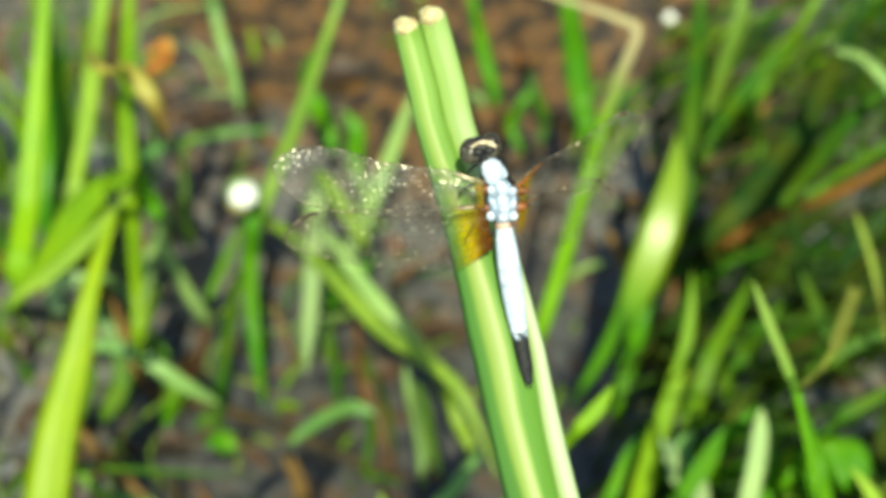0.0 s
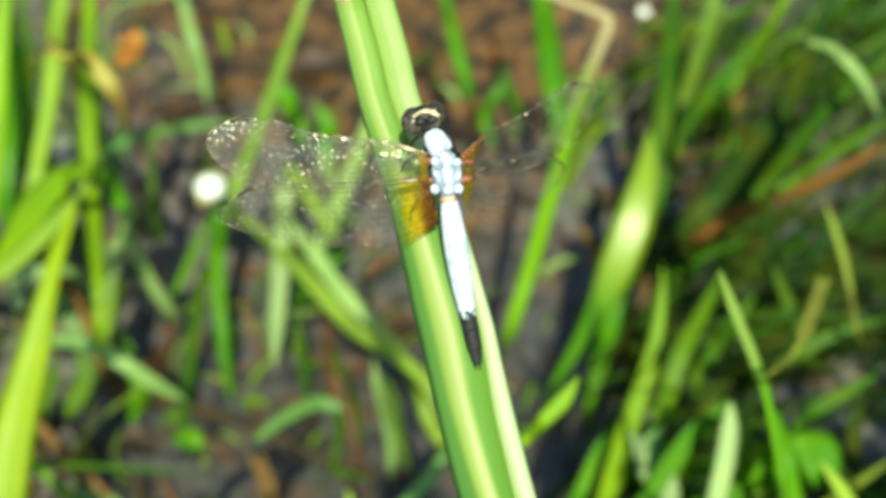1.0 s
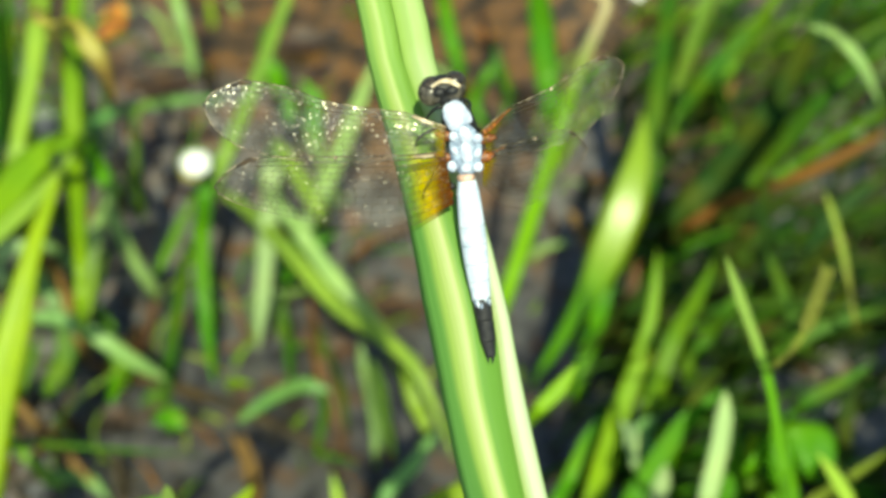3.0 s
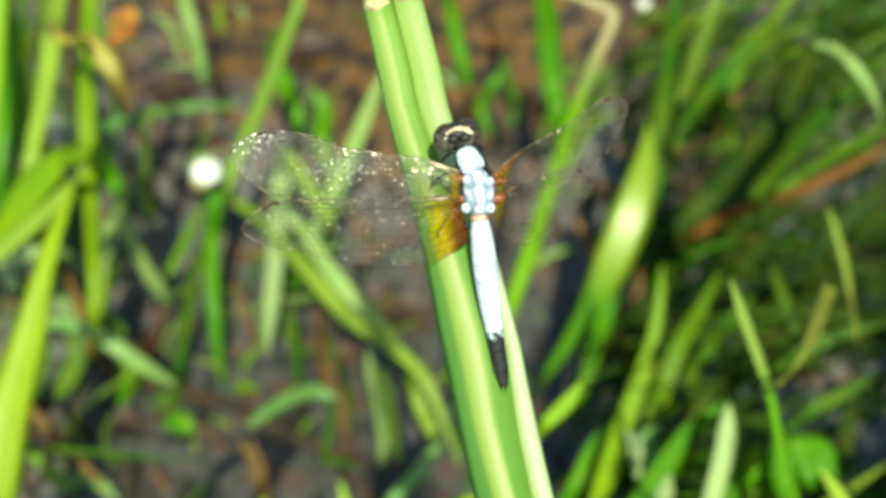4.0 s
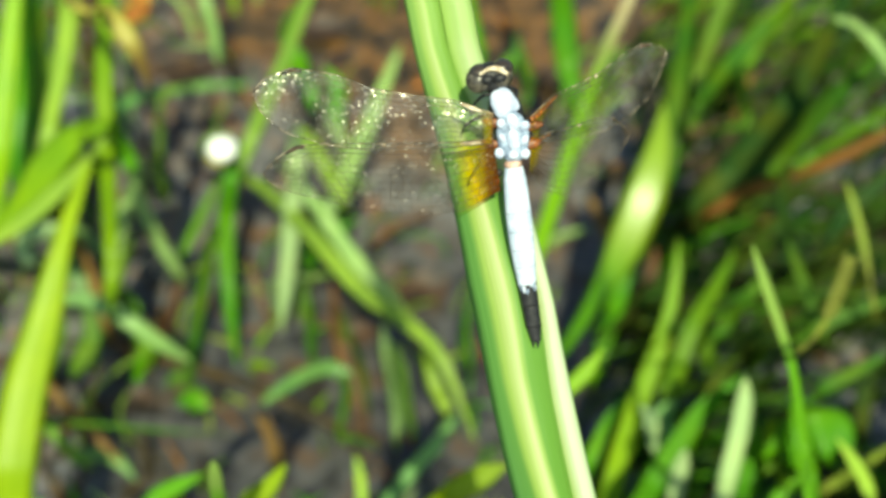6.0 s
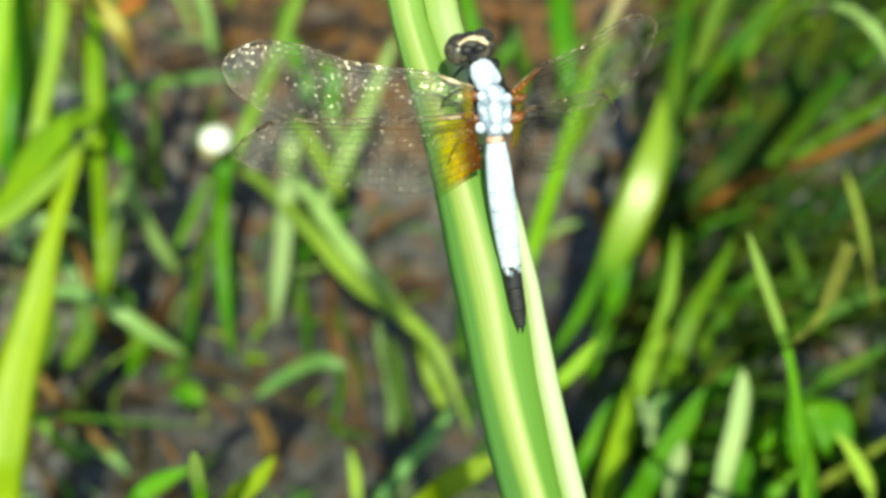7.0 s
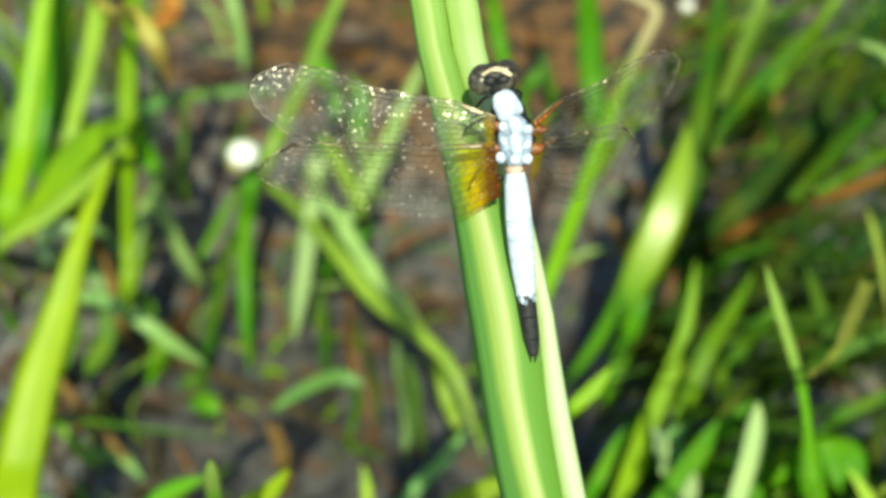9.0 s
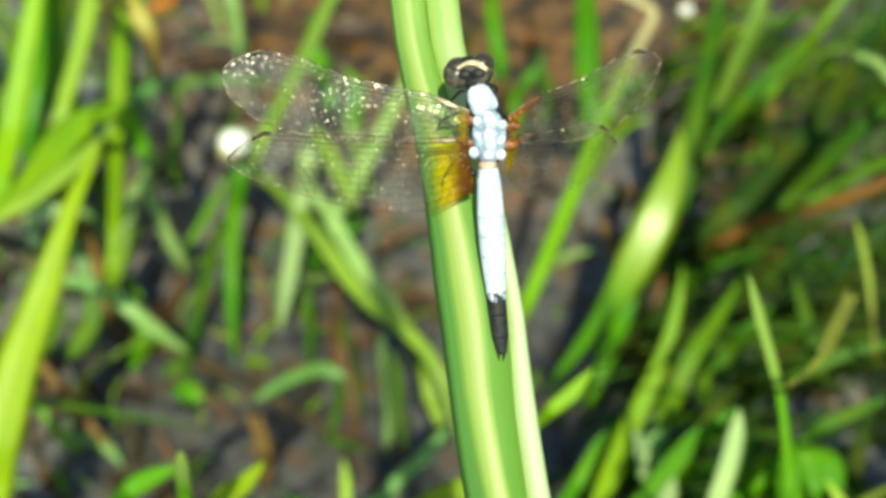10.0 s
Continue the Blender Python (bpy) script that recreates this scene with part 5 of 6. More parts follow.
blade(foot, "dry_reed", "brown dry stalk between leaves", "brownreed",
      ((0.1097, 0.1783, -0.0040), (0.0812, 0.1339, 0.1014), (0.0859, 0.1404, 0.1066), (0.0899, 0.1449, 0.1103), (0.0955, 0.1495, 0.1140)),
      (0.0015, 0.0019, 0.0025, 0.0025, 0.0011), -0.18)
blade(foot, "grass_blade", "dark green blade beside a pale one", "dark",
      ((0.0704, 0.1794, -0.0040), (0.0597, 0.1561, 0.0596), (0.0621, 0.1709, 0.0713), (0.0673, 0.1828, 0.0808), (0.0754, 0.1946, 0.0904)),
      (0.0043, 0.0054, 0.0073, 0.0063, 0.0019), -0.17)
blade(foot, "grass_blade", "green blade low in the thicket", "mid",
      ((0.0582, 0.1857, -0.0040), (0.0485, 0.1540, 0.0722), (0.0555, 0.1640, 0.0804), (0.0615, 0.1741, 0.0885), (0.0695, 0.1813, 0.0944)),
      (0.0032, 0.0040, 0.0052, 0.0046, 0.0018), 0.14)
blade(foot, "grass_blade", "pale leaf low in the grass", "white",
      ((0.0994, 0.1672, -0.0040), (0.0740, 0.1287, 0.0971), (0.0748, 0.1391, 0.1052), (0.0762, 0.1455, 0.1103), (0.0774, 0.1507, 0.1144)),
      (0.0033, 0.0041, 0.0055, 0.0058, 0.0022), -0.20)
blade(foot, "grass_blade", "olive leaf low in the grass", "olive",
      ((0.1158, 0.1782, -0.0040), (0.0828, 0.1291, 0.1123), (0.0889, 0.1360, 0.1179), (0.0951, 0.1404, 0.1215), (0.1029, 0.1435, 0.1242)),
      (0.0028, 0.0035, 0.0053, 0.0050, 0.0019), 0.24)
foot = tuft("tuft of 5 dry tan and fresh green blades rooted in mud", -0.1145, 0.3611)
blade(foot, "dead_stem", "thin dry brown stem", "tan",
      ((-0.1333, 0.3425, -0.0040), (-0.1251, 0.3237, 0.0247), (-0.1266, 0.3377, 0.0357), (-0.1231, 0.3435, 0.0550), (-0.1214, 0.3448, 0.0707)),
      (0.0014, 0.0017, 0.0017, 0.0015, 0.0010), 0.02)
blade(foot, "grass_blade", "green blade hanging down to a yellowed tip", "mid",
      ((-0.0971, 0.3826, -0.0040), (-0.0771, 0.2937, 0.0758), (-0.0799, 0.2806, 0.0581), (-0.0795, 0.2665, 0.0427), (-0.0776, 0.2516, 0.0281), (-0.0762, 0.2414, 0.0054)),
      (0.0051, 0.0065, 0.0071, 0.0065, 0.0053, 0.0020), -0.15)
blade(foot, "grass_blade", "slender yellow-green stem leaning over the mud", "lime",
      ((-0.0959, 0.3451, -0.0040), (-0.0779, 0.2913, 0.0666), (-0.0685, 0.3043, 0.0844), (-0.0568, 0.3160, 0.1086), (-0.0442, 0.3325, 0.1366), (-0.0324, 0.3591, 0.1579)),
      (0.0043, 0.0054, 0.0064, 0.0059, 0.0039, 0.0031), -0.10)
blade(foot, "grass_blade", "long yellow-green blade lying slantwise across the mud", "pale",
      ((-0.1090, 0.3818, -0.0040), (-0.0880, 0.3170, 0.0499), (-0.0647, 0.2896, 0.0656), (-0.0399, 0.2484, 0.0852), (-0.0223, 0.2270, 0.0836), (-0.0060, 0.2152, 0.0821), (0.0076, 0.2013, 0.0789), (0.0204, 0.1776, 0.0607)),
      (0.0027, 0.0033, 0.0052, 0.0060, 0.0057, 0.0055, 0.0044, 0.0019), 0.12)
blade(foot, "grass_blade", "green leaf beside the tall stem", "mid",
      ((-0.1373, 0.3533, -0.0040), (-0.1194, 0.3046, 0.0538), (-0.1247, 0.3101, 0.0580), (-0.1264, 0.3117, 0.0665), (-0.1324, 0.3172, 0.0706)),
      (0.0038, 0.0048, 0.0080, 0.0071, 0.0024), -0.01)
foot = tuft("tuft of 3 olive green and shaded green blades rooted in mud", 0.1725, 0.3667)
blade(foot, "grass_blade", "olive upright blade", "olive",
      ((0.1650, 0.3715, -0.0040), (0.1358, 0.3112, 0.0669), (0.1349, 0.3243, 0.0771), (0.1308, 0.3330, 0.0912), (0.1269, 0.3396, 0.1036)),
      (0.0032, 0.0040, 0.0056, 0.0055, 0.0023), -0.13)
blade(foot, "grass_blade", "green blade leaning outward in the sun", "deep",
      ((0.1710, 0.3608, -0.0040), (0.1220, 0.2584, 0.1127), (0.1248, 0.2576, 0.1268), (0.1303, 0.2589, 0.1426), (0.1363, 0.2601, 0.1584), (0.1471, 0.2630, 0.1756)),
      (0.0035, 0.0044, 0.0059, 0.0060, 0.0052, 0.0033), -0.16)
blade(foot, "grass_blade", "olive edge blade along a dry reed", "olive",
      ((0.1813, 0.3678, -0.0040), (0.1249, 0.2530, 0.1232), (0.1302, 0.2504, 0.1360), (0.1385, 0.2487, 0.1495), (0.1511, 0.2485, 0.1643)),
      (0.0021, 0.0026, 0.0038, 0.0037, 0.0027), -0.02)
foot = tuft("tuft of 6 shaded green and bluish-green blades rooted in mud", -0.0800, 0.2365)
blade(foot, "grass_blade", "dark green upright blade", "deep",
      ((-0.0970, 0.2314, -0.0040), (-0.0964, 0.2357, 0.0003), (-0.0922, 0.2479, 0.0247), (-0.0864, 0.2592, 0.0484), (-0.0816, 0.2678, 0.0699)),
      (0.0029, 0.0036, 0.0058, 0.0057, 0.0026), 0.15)
blade(foot, "grass_blade", "small bluish-green curled blade", "teal",
      ((-0.0663, 0.2300, -0.0040), (-0.0594, 0.2067, 0.0372), (-0.0531, 0.2092, 0.0423), (-0.0434, 0.2121, 0.0492), (-0.0336, 0.2114, 0.0563), (-0.0246, 0.2094, 0.0551)),
      (0.0017, 0.0021, 0.0046, 0.0056, 0.0059, 0.0042), -0.01)
blade(foot, "grass_blade", "small rounded bright green seedling leaf", "mid",
      ((-0.1015, 0.2202, -0.0040), (-0.1026, 0.2236, -0.0094), (-0.0968, 0.2257, -0.0002), (-0.0911, 0.2250, 0.0067), (-0.0855, 0.2233, 0.0055)),
      (0.0038, 0.0048, 0.0098, 0.0109, 0.0058), 0.22)
blade(foot, "grass_blade", "small dark green leaf", "deep",
      ((-0.1037, 0.2192, -0.0040), (-0.1050, 0.2245, -0.0088), (-0.1038, 0.2320, -0.0029), (-0.1012, 0.2376, 0.0016), (-0.0973, 0.2432, 0.0062)),
      (0.0032, 0.0040, 0.0088, 0.0088, 0.0028), 0.18)
blade(foot, "dead_stem", "brown dead leaf stub in the mud", "brown",
      ((-0.0657, 0.2710, -0.0040), (-0.0665, 0.2713, -0.0001), (-0.0713, 0.2791, 0.0059), (-0.0745, 0.2869, 0.0120), (-0.0772, 0.2928, 0.0165)),
      (0.0020, 0.0025, 0.0038, 0.0033, 0.0017), -0.23)
blade(foot, "grass_blade", "faint grey-green blade standing in the mud", "deep",
      ((-0.0458, 0.2473, -0.0040), (-0.0439, 0.2372, 0.0178), (-0.0443, 0.2431, 0.0297), (-0.0452, 0.2487, 0.0414), (-0.0470, 0.2576, 0.0483)),
      (0.0019, 0.0023, 0.0038, 0.0038, 0.0015), -0.00)
foot = tuft("tuft of 4 broad green and yellowing blades on the bank", 0.1537, 0.3700)
blade(foot, "grass_blade", "yellowing blade with a brown lower part", "lime",
      ((0.1427, 0.4395, -0.0040), (0.1393, 0.4194, 0.0300), (0.1380, 0.4091, 0.0500), (0.1399, 0.4062, 0.0800), (0.1399, 0.4051, 0.1000)),
      (0.0062, 0.0087, 0.0100, 0.0095, 0.0031))
blade(foot, "grass_blade", "olive green blade leaning over the bank", "olive",
      ((0.1376, 0.4023, -0.0040), (0.1355, 0.3860, 0.0300), (0.1411, 0.3848, 0.0500), (0.1531, 0.3906, 0.0700), (0.1669, 0.4014, 0.0850)),
      (0.0066, 0.0089, 0.0103, 0.0095, 0.0026))
blade(foot, "grass_blade", "dry tan blade standing on the bank", "tan",
      ((0.1602, 0.3929, -0.0040), (0.1585, 0.3934, 0.0200), (0.1604, 0.4050, 0.0400), (0.1659, 0.4234, 0.0500)),
      (0.0053, 0.0080, 0.0084, 0.0023))
blade(foot, "grass_blade", "long shaded green blade leaning over the bank", "deep",
      ((0.1705, 0.3598, -0.0040), (0.1653, 0.3455, 0.0300), (0.1635, 0.3347, 0.0600), (0.1716, 0.3339, 0.0850), (0.1880, 0.3366, 0.1100), (0.2032, 0.3448, 0.1200)),
      (0.0063, 0.0085, 0.0090, 0.0086, 0.0069, 0.0018))
# ---- small things on the mud
def flower(label, head, radius, foot):
    thing = tagged(new("white_flower_and_glint"), label, "flower", group="white flowers")
    thing.location = foot
    h, f = Vector(head) - Vector(foot), Vector((0, 0, 0))
    bm = bmesh.new()
    tube(bm, [f, h * 0.5 + Vector((0.003, 0.004, 0)), h], (0.0011, 0.0009, 0.0012), 8)
    part("stem", bm, TONE["olive"], thing)
    bm = bmesh.new()
    blob(bm, h, (radius, radius * 0.92, radius * 0.80), 0.3, 4, 0.22, 5.0)
    part("flower_head", bm, FLOWER, thing, "dense round white florets")
    bm = bmesh.new()
    blob(bm, h + Vector((-radius * 0.25, 0, -radius * 0.7)), (radius * 0.95, radius * 0.8, radius * 0.5), 0.3, 3, 0.2, 3.0)
    part("calyx", bm, TONE["yellow"], thing, "pale yellow-green calyx")


flower("small round white flower head on a thin stem", (-0.0771, 0.2822, 0.0960), 0.0055, (-0.0982, 0.3603, -0.0030))
# white head put far back in place of a bright glint
flower("small white head standing for a bright glint far back on the mud", (0.1121, 0.4276, 0.0682), 0.0031, (0.1341, 0.5045, -0.0030))


def dead_leaf(label, x, y, z, length, width, turn, tilt, material):
    bm = bmesh.new()
    n, uvs = 14, None
    top, low = [], []
    for i in range(n + 1):
        u = i / n
        w = width * 0.5 * math.sin(math.pi * min(1, u * 0.96 + 0.03)) ** 0.8
        for k, s in enumerate((-1, -0.5, 0, 0.5, 1)):
            z0 = 0.18 * width * abs(s) + 0.1 * length * (u - 0.5) ** 2 + 0.05 * width * math.sin(9 * u + 3 * s)
            p = Vector(((u - 0.5) * length, s * w, z0))
            top.append(bm.verts.new(p + Vector((0, 0, 0.0002))))
            low.append(bm.verts.new(p - Vector((0, 0, 0.0002))))
    for i in range(n):
        for k in range(4):
            a, b = i * 5 + k, (i + 1) * 5 + k
            bm.faces.new((top[a], top[b], top[b + 1], top[a + 1]))
            bm.faces.new((low[a + 1], low[b + 1], low[b], low[a]))
    ob = part("dead_leaf", bm, material)
    ob.matrix_world = pose(x, y, z, tilt, 0, turn)
    return tagged(ob, label, "dead leaf", group="dead leaves")


dead_leaf("curled orange dead leaf lying on the mud", -0.1600, 0.4700, 0.0060, 0.0330, 0.0140, 84, 8, DEAD_LEAF)
dead_leaf("dull brown dead leaf among the green", 0.0666, 0.4263, 0.0060, 0.0183, 0.0126, 100, 8, LITTER)
dead_leaf("dull orange-brown dead leaf by the water", -0.0560, 0.4600, 0.0050, 0.0260, 0.0170, 10, 8, LITTER)
dead_leaf("brown dead leaf on the mud", 0.0029, 0.2843, 0.0060, 0.0227, 0.0181, 30, 8, LITTER)
dead_leaf("brown dead leaf half sunk in the mud", -0.1235, 0.4274, 0.0060, 0.0327, 0.0214, 0, 8, LITTER)
dead_leaf("reddish-brown leaf scrap under the grass", -0.1150, 0.2570, 0.0060, 0.0145, 0.0116, 20, 8, DEAD_LEAF)
dead_leaf("reddish-brown leaf scrap on the mud", -0.0308, 0.2593, 0.0060, 0.0146, 0.0263, 80, 8, LITTER)
dead_leaf("orange leaf scrap beside the tall stems", -0.1984, 0.3616, 0.0060, 0.0137, 0.0112, 40, 8, DEAD_LEAF)
dead_leaf("brown dead leaf near the reed", -0.0123, 0.2870, 0.0060, 0.0252, 0.0182, -20, 8, LITTER)


def fallen_stem(label, tone, points, widths):
    base = Vector(points[0])
    bm = bmesh.new()
    blade_mesh(bm, [Vector(p) - base for p in points], widths, count=6 * len(points), thick=0.35, fold=0.05)
    ob = part("fallen_stem", bm, TONE[tone])
    ob.location = base
    return tagged(ob, label, "fallen stem", group="fallen stems")


fallen_stem("dark brown rotting stem lying across the mud", "thatch",
          ((-0.1286, 0.2506, 0.0040), (-0.0980, 0.2414, 0.0070), (-0.0709, 0.2320, 0.0080), (-0.0445, 0.2206, 0.0060), (-0.0197, 0.2094, 0.0030)),
          (0.0019, 0.0038, 0.0042, 0.0042, 0.0018))
fallen_stem("light brown dry stem lying on the mud", "tan",
          ((-0.1560, 0.2323, 0.0080), (-0.1383, 0.2145, 0.0100), (-0.1307, 0.2082, 0.0080), (-0.1225, 0.2018, 0.0040)),
          (0.0014, 0.0032, 0.0031, 0.0013))
fallen_stem("rusty dead stem standing in the mud", "brownreed",
          ((-0.0209, 0.2176, -0.0040), (-0.0270, 0.2306, 0.0080), (-0.0316, 0.2419, 0.0160), (-0.0351, 0.2561, 0.0240), (-0.0377, 0.2707, 0.0300)),
          (0.0033, 0.0051, 0.0056, 0.0047, 0.0019))
fallen_stem("dark reddish-brown bent stem at the foot of a pale blade", "brown",
          ((-0.1210, 0.2616, -0.0030), (-0.1097, 0.2633, 0.0080), (-0.1055, 0.2726, 0.0140), (-0.1014, 0.2835, 0.0200)),
          (0.0030, 0.0049, 0.0049, 0.0020))
fallen_stem("tan dead stem bent over the near mud", "tan",
          ((-0.0557, 0.1885, -0.0030), (-0.0532, 0.1941, 0.0080), (-0.0563, 0.2031, 0.0140), (-0.0604, 0.2121, 0.0180)),
          (0.0022, 0.0035, 0.0036, 0.0016))


scrap_rng = random.Random(77)
for i in range(22):
    x, y = scrap_rng.uniform(-0.20, 0.09), scrap_rng.uniform(0.20, 0.48)
    size = scrap_rng.uniform(0.007, 0.016)
    dead_leaf("small rusty leaf scrap lying on the mud" if not i % 4 and y > 0.3 else "small dark brown leaf scrap lying on the mud", x, y, ground_height(x, y) + 0.003, size, size * scrap_rng.uniform(0.35, 0.7), scrap_rng.uniform(0, 180), scrap_rng.uniform(-10, 10), DEAD_LEAF if not i % 4 and y > 0.3 else LITTER)


def spikelets(label, low, high, count):
    """Small husks set alternately along the tip of a seed stalk."""
    rng = random.Random(6)
    low, high = Vector(low), Vector(high)
    way = (high - low).normalized()
    side = way.cross(Vector((0.1, -0.6, 0.8))).normalized()
    head = tagged(new("seed_head"), label, "seed head")
    head.location = low
    for i in range(count):
        bm = bmesh.new()
        c = (high - low) * ((i + 0.5) / count) + side * (0.0008 * (1 if i % 2 else -1))
        d = (way + side * (0.35 if i % 2 else -0.35)).normalized() * 0.0017
        tube(bm, [c - d, c, c + d * 1.2], (0.0003, 0.0008 * rng.uniform(0.8, 1.15), 0.0002), 7, 7)
        part("spikelet", bm, TONE["seed"], head)


spikelets("row of small yellow-green husks on the seed stalk tip", (0.0832, 0.1299, 0.2122), (0.0908, 0.1447, 0.2139), 16)


def fill_grass(name, label, tone, count, seed, area, heights, width, avoid, lean=(0.3, 1.3), drift=0.6):
    rng = random.Random(seed)
    bm = bmesh.new()
    made = 0
    while made < count:
        x, y = rng.uniform(area[0], area[1]), rng.uniform(area[2], area[3])
        if avoid(x, y) or noise.noise(Vector((x * 11, y * 11, seed))) < -0.15:
            continue
        h, a = rng.uniform(*heights), rng.uniform(0, 6.28)
        far = rng.uniform(*lean) * h
        dx, dy = math.cos(a) * far + drift * h * (x > 0.05), math.sin(a) * far
        z = ground_height(x, y) - 0.003
        w = width * rng.uniform(0.6, 1.4)
        blade_mesh(bm, ((x, y, z), (x + dx * 0.25, y + dy * 0.25, z + h * 0.55), (x + dx, y + dy, z + h * rng.uniform(0.6, 1.0))), (w * 0.75, w, w * 0.62, w * 0.22), 8, facing=(math.sin(a) * 0.5, -0.6, 0.7))
        made += 1
    ob = part(name, bm, TONE[tone])
    return tagged(ob, label, "grass", kind="stuff")


def left_open(x, y):
    return x < 0.035 + 0.25 * (y - 0.15) or (x * x + y * y < 0.02)


def shady(x, y):
    return left_open(x, y) or (x > 0.12 and y < 0.36)


def near_eye(x, y):
    return -0.28 < x < 0.3 and -0.1 < y < 0.75


# undergrowth in the dark and deep tones carries shade in its leaf colour
fill_grass("undergrowth", "green marsh grass darkened for shade, growing thickly on the bank", "dark", 300, 3, (0.03, 0.30, 0.10, 0.52), (0.03, 0.075), 0.0030, left_open, (0.1, 0.4), 0.7)
fill_grass("undergrowth", "green grass darkened for shade, crowding the near bank", "dark", 380, 35, (0.03, 0.27, 0.08, 0.34), (0.02, 0.06), 0.0032, lambda x, y: x < 0.05 + 0.2 * (y - 0.15), (0.1, 0.4), 0.7)
fill_grass("undergrowth", "mid green marsh grass growing thickly on the bank", "mid", 10, 5, (0.03, 0.30, 0.12, 0.50), (0.035, 0.08), 0.0036, shady)
fill_grass("undergrowth", "olive grass between the greener blades", "olive", 12, 8, (0.03, 0.30, 0.12, 0.50), (0.035, 0.08), 0.0032, shady)
fill_grass("undergrowth", "short green grass sprouting from the mud", "mid", 34, 11, (-0.32, 0.10, 0.14, 0.50), (0.020, 0.060), 0.0030, lambda x, y: False)
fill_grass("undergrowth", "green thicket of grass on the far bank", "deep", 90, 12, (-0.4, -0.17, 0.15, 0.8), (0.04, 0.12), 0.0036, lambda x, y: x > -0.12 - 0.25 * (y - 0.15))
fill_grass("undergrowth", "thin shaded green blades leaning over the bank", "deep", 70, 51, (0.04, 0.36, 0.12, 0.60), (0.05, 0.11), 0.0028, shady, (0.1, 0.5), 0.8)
fill_grass("undergrowth", "thin sunlit green blades leaning over the bank", "mid", 12, 53, (0.04, 0.30, 0.10, 0.50), (0.05, 0.11), 0.0024, shady, (0.1, 0.5), 0.8)
fill_grass("undergrowth", "thin upright green blades in the thicket", "mid", 30, 55, (-0.36, -0.14, 0.20, 0.75), (0.05, 0.12), 0.0024, lambda x, y: x > -0.13 - 0.12 * (y - 0.25), (0.05, 0.35))
fill_grass("undergrowth", "broad upright green blades deep in the thicket", "fresh", 26, 99, (-0.24, -0.165, 0.30, 0.40), (0.05, 0.12), 0.0046, lambda x, y: False, (0.05, 0.3))
fill_grass("undergrowth", "thin yellow-green blades in the thicket", "fresh", 36, 57, (-0.36, -0.14, 0.22, 0.75), (0.05, 0.12), 0.0022, lambda x, y: x > -0.13 - 0.12 * (y - 0.25), (0.05, 0.35))
# grass added out of view to block sun from the bank
fill_grass("tall_grass", "unseen tall green grass added to shade the bank", "mid", 90, 59, (0.24, 0.36, 0.06, 0.25), (0.16, 0.25), 0.011, lambda x, y: False, (0.0, 0.2), -0.25)
fill_grass("undergrowth", "low green grass filling the near bank", "mid", 170, 91, (0.045, 0.17, 0.10, 0.21), (0.03, 0.065), 0.0042, lambda x, y: x < 0.045 + 0.2 * (y - 0.1), (0.1, 0.5), 0.5)
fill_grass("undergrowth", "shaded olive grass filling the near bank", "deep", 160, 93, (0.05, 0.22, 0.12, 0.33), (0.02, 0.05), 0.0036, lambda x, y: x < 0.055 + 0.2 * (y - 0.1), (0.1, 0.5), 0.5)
# second out-of-view stand, added to keep sun off the near bank
fill_grass("tall_grass", "unseen tall green grass added to shade the near bank", "mid", 170, 65, (0.145, 0.34, 0.0, 0.12), (0.22, 0.31), 0.011, lambda x, y: False, (0.0, 0.2), -0.15)
# dark blades laid flat to stand for shade on the ground
fill_grass("thatch", "dark brown dead blades standing for shade on the bank", "thatch", 1300, 31, (0.03, 0.46, 0.08, 0.80), (0.006, 0.022), 0.0050, left_open)
fill_grass("thatch", "dark dead stems on the near mud, darkening it as shade", "thatch", 150, 33, (-0.22, -0.02, 0.12, 0.235), (0.006, 0.02), 0.0034, lambda x, y: False)
fill_grass("dead_stems", "thin brown dead grass stems lying on the mud", "brown", 130, 41, (-0.34, 0.12, 0.13, 0.75), (0.004, 0.016), 0.0030, lambda x, y: False)
fill_grass("dead_stems", "thin tan dead grass stems lying on the mud", "tan", 60, 43, (-0.34, 0.12, 0.13, 0.75), (0.004, 0.014), 0.0024, lambda x, y: False)
fill_grass("undergrowth", "thin grey-green grass sprouting from the mud", "grey", 60, 45, (-0.30, 0.08, 0.15, 0.55), (0.010, 0.035), 0.0034, lambda x, y: False)
fill_grass("undergrowth", "small fresh green leaves sprouting from the mud", "fresh", 26, 61, (-0.30, 0.06, 0.13, 0.50), (0.008, 0.03), 0.0036, lambda x, y: False, (0.5, 1.4))
fill_grass("dead_stems", "low olive and brown dead grass on the near mud", "seed", 16, 97, (-0.20, -0.06, 0.19, 0.29), (0.006, 0.024), 0.0032, lambda x, y: False)
fill_grass("dead_stems", "rusty dead stems standing in the mud", "brownreed", 50, 63, (-0.28, 0.16, 0.14, 0.52), (0.01, 0.03), 0.0028, lambda x, y: False, (0.3, 1.0))
fill_grass("undergrowth", "fine pale blades scattered over the mud", "pale", 42, 81, (-0.26, 0.02, 0.16, 0.36), (0.02, 0.06), 0.0019, lambda x, y: False, (0.2, 0.9))
fill_grass("undergrowth", "fine green blades scattered over the mud", "mid", 24, 83, (-0.26, 0.04, 0.16, 0.37), (0.015, 0.05), 0.0021, lambda x, y: False, (0.2, 0.9))
fill_grass("dead_stems", "fine rusty stems scattered over the mud", "brownreed", 30, 85, (-0.26, 0.04, 0.16, 0.38), (0.006, 0.03), 0.0016, lambda x, y: False, (0.4, 1.4))
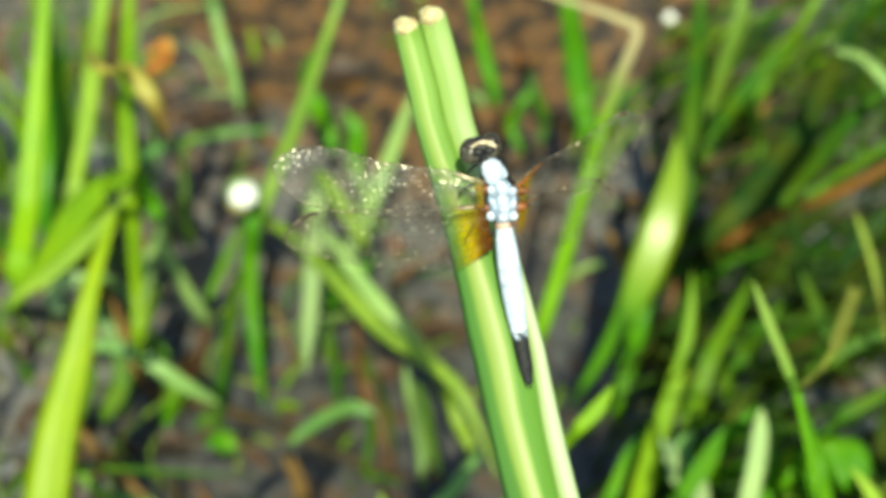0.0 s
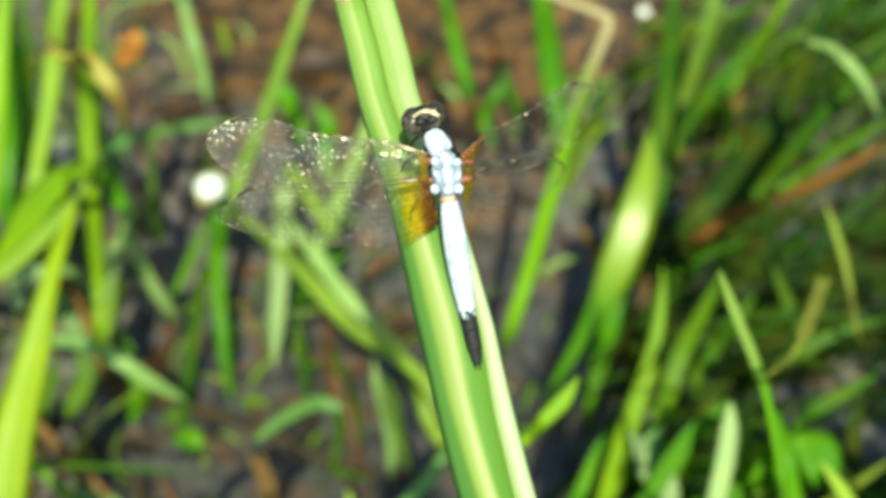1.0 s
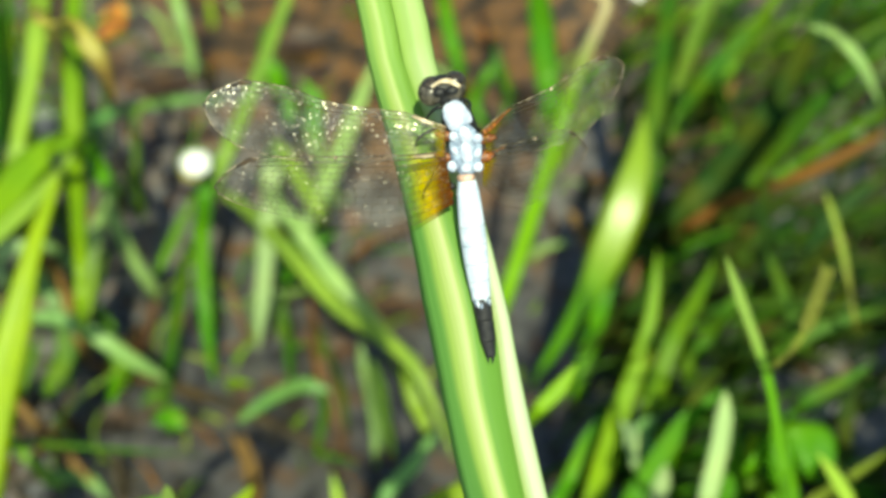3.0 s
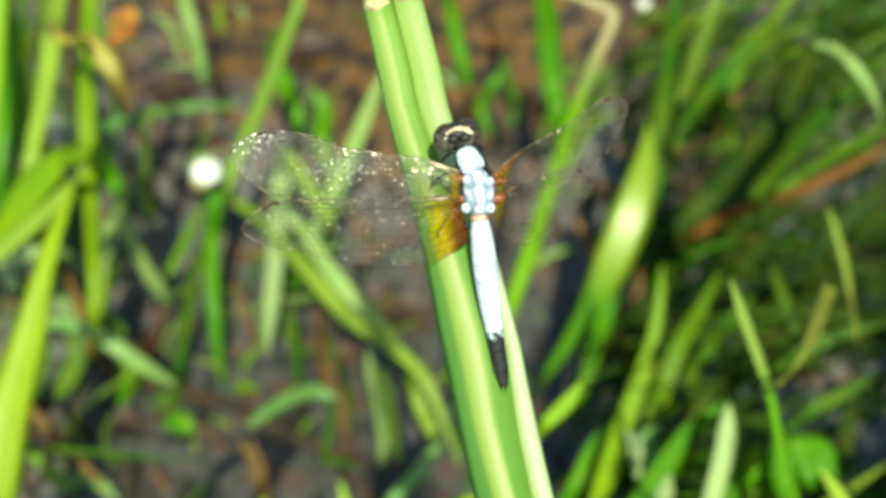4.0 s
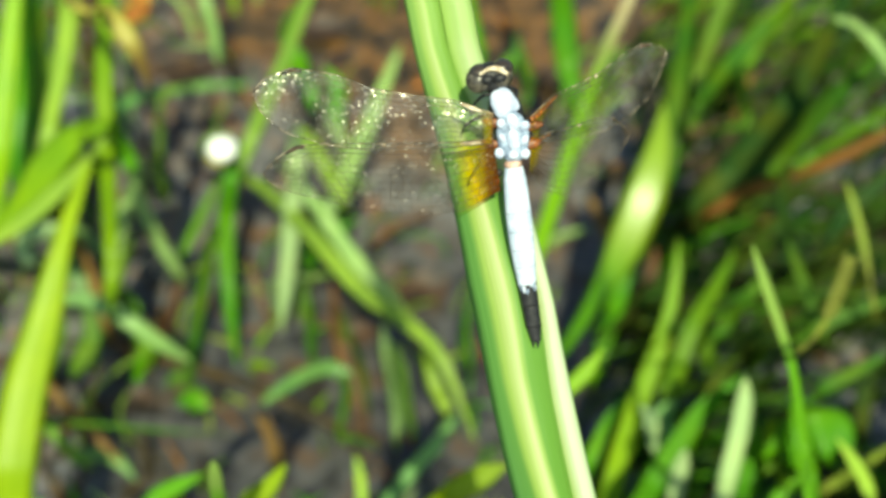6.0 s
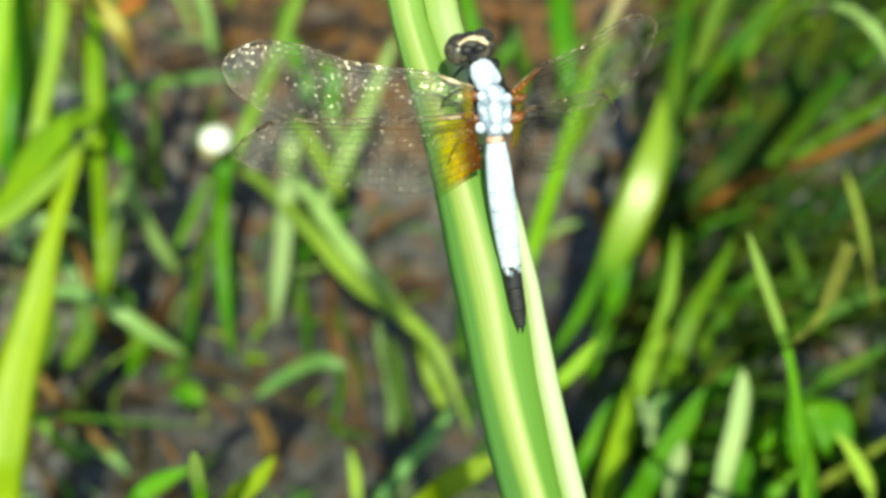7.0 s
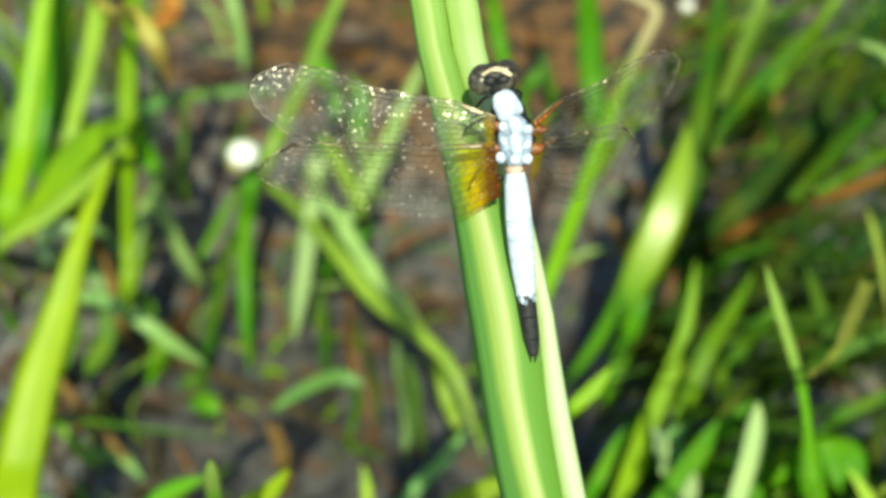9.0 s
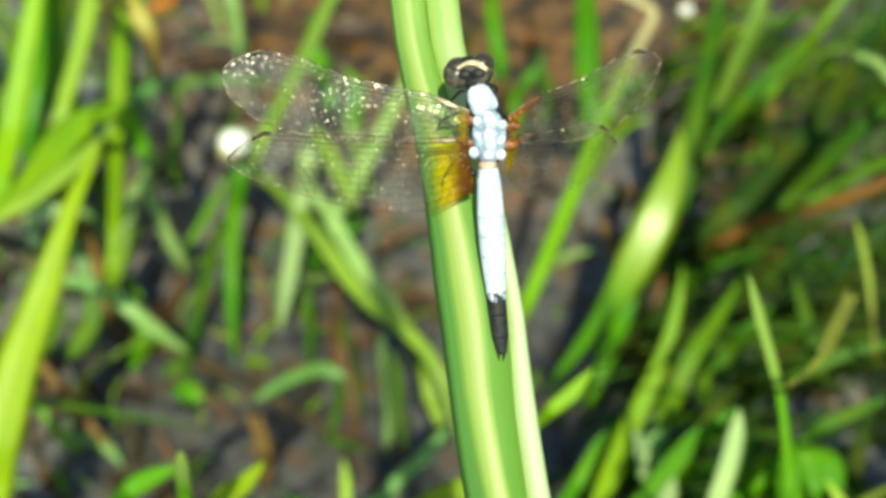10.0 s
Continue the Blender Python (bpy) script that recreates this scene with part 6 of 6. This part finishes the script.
fill_grass("far_grass", "tall green grass round the muddy patch", "mid", 1500, 21, (-2.2, 2.2, -1.6, 2.8), (0.12, 0.28), 0.008, near_eye)


fill_grass("far_grass", "tall green marsh grass spreading away from the mud", "mid", 2200, 71, (-5.0, 5.0, -4.5, 5.5), (0.15, 0.34), 0.013, lambda x, y: abs(x) < 2.0 and -1.5 < y < 2.6)


def slim_tuft(label, seed, x, y, count, tones, heights, width, lean):
    """A loose tuft of long slim blades that lean one way and nod at their tips."""
    rng = random.Random(seed)
    foot = tuft(label, x, y)
    for i in range(count):
        bx, by = x + rng.gauss(0, 0.012), y + rng.gauss(0, 0.012)
        h, w = rng.uniform(*heights), width * rng.uniform(0.7, 1.25)
        dx, dy = lean * h + rng.gauss(0, 0.16) * h, rng.gauss(-0.05, 0.15) * h
        nod = rng.uniform(0.05, 0.30) * h
        way = 1 if dx > 0 else -1
        z = ground_height(bx, by) - 0.004
        pts = ((bx, by, z), (bx + dx * 0.30, by + dy * 0.3, z + h * 0.42), (bx + dx * 0.72, by + dy * 0.7, z + h * 0.80), (bx + dx + way * nod, by + dy, z + h - nod * 0.35))
        blade(foot, "grass_blade", "", tones[i % len(tones)], pts, (w * 0.75, w, w * 0.8, w * 0.18), rng.uniform(-0.5, 0.5))


for i in (0, 1, 3):
    a, b = (i * 0.618) % 1.0, (i * 0.414 + 0.2) % 1.0
    slim_tuft("loose tuft of slim yellow-green blades far back on the bank", 200 + i, 0.07 + 0.17 * a, 0.37 + 0.11 * b, 5, ("fresh", "mid", "lime", "olive", "fresh"), (0.04, 0.095), 0.0034, 0.40)
for i in range(7):
    a, b = (i * 0.618 + 0.3) % 1.0, (i * 0.414) % 1.0
    slim_tuft("loose tuft of slim upright yellow-green blades in the thicket", 300 + i, -0.145 - 0.09 * a, 0.31 + 0.15 * b, 4, ("lime", "grey", "tan", "olive"), (0.06, 0.14), 0.0034, 0.10)
slim_tuft("small tuft of slim grey-green blades standing in wet mud", 401, -0.0523, 0.2731, 3, ("grey", "mid", "lime"), (0.025, 0.065), 0.0028, 0.1)


def litter(count, seed):
    rng = random.Random(seed)
    bm = bmesh.new()
    for _ in range(count):
        x, y = rng.uniform(-0.35, 0.35), rng.uniform(0.12, 0.75)
        a, r = rng.uniform(0, 6.28), rng.uniform(0.002, 0.009)
        z = ground_height(x, y) + 0.0006
        d, s = Vector((math.cos(a), math.sin(a), rng.uniform(-0.2, 0.2))), Vector((-math.sin(a), math.cos(a), rng.uniform(-0.3, 0.3)))
        ring = []
        m = 7
        for k in range(m):
            q = 6.283 * k / m
            ring.append(Vector((x, y, z)) + d * (r * math.cos(q) * rng.uniform(0.7, 1.2)) + s * (0.45 * r * math.sin(q) * rng.uniform(0.7, 1.2)))
        top = [bm.verts.new(p + Vector((0, 0, 0.0008))) for p in ring]
        low = [bm.verts.new(p - Vector((0, 0, 0.002))) for p in ring]
        bm.faces.new(top)
        for k in range(m):
            bm.faces.new((low[k], low[(k + 1) % m], top[(k + 1) % m], top[k]))
    ob = part("leaf_litter", bm, LITTER, smooth=False)
    tagged(ob, "brown rotting leaf scraps scattered over the mud", "leaf litter", kind="stuff")


litter(300, 17)


# ---- the reed sways a little in the air, and the dragonfly with it
SWAY = ((0, 0.69, 0.70, -0.09, 8.0), (0.5, 0.26, 0.70, -0.38, 8.0), (1, -0.07, 0.45, -0.51, 7.8), (1.5, -0.20, 0.62, -0.19, 7.5), (2, 0.04, 0.70, -0.03, 6.6),
        (2.5, 0.47, 0.49, -0.04, 5.4), (3, 0.70, 0.50, -0.12, 4.8), (3.2, 0.64, 0.46, -0.13, 4.9), (4.3, -0.44, -0.01, -0.47, 6.9), (4.5, -0.50, -0.05, -0.48, 7.0),
        (5, -0.13, 0.10, -0.32, 4.6), (5.5, 0.22, -0.10, -0.24, 1.4), (5.7, 0.21, -0.06, -0.14, 1.0), (6.8, -0.00, -0.00, -0.00, 0.1), (7, -0.06, -0.01, -0.07, -0.6),
        (7.5, -0.34, -0.39, -0.10, -2.2), (8, -0.72, -0.89, 0.38, -2.1), (8.5, -0.54, -0.54, 0.44, -2.6), (9, -0.10, -0.27, 0.34, -2.3), (9.5, -0.16, -0.53, 0.24, -2.3),
        (10, -0.30, -0.48, -0.09, -2.3))
PIVOT, AXIS = Vector((0.0064, 0.0789, 0.3105)), Vector((0.0242, 0.6180, -0.7858))
ACROSS, DOWN = Vector((0.9994, 0.0042, 0.0341)), Vector((0.0244, -0.7862, -0.6175))


def motions():
    turns = [(t, Matrix.Translation(PIVOT + (ACROSS * a + DOWN * d + AXIS * f) * 0.001) @ Matrix.Rotation(radians(r), 4, AXIS) @ Matrix.Translation(-PIVOT)) for t, r, a, d, f in SWAY]
    walk(REED_THING, turns)
    walk(DRAGONFLY, [(t, m @ FLY) for t, m in turns])


motions()
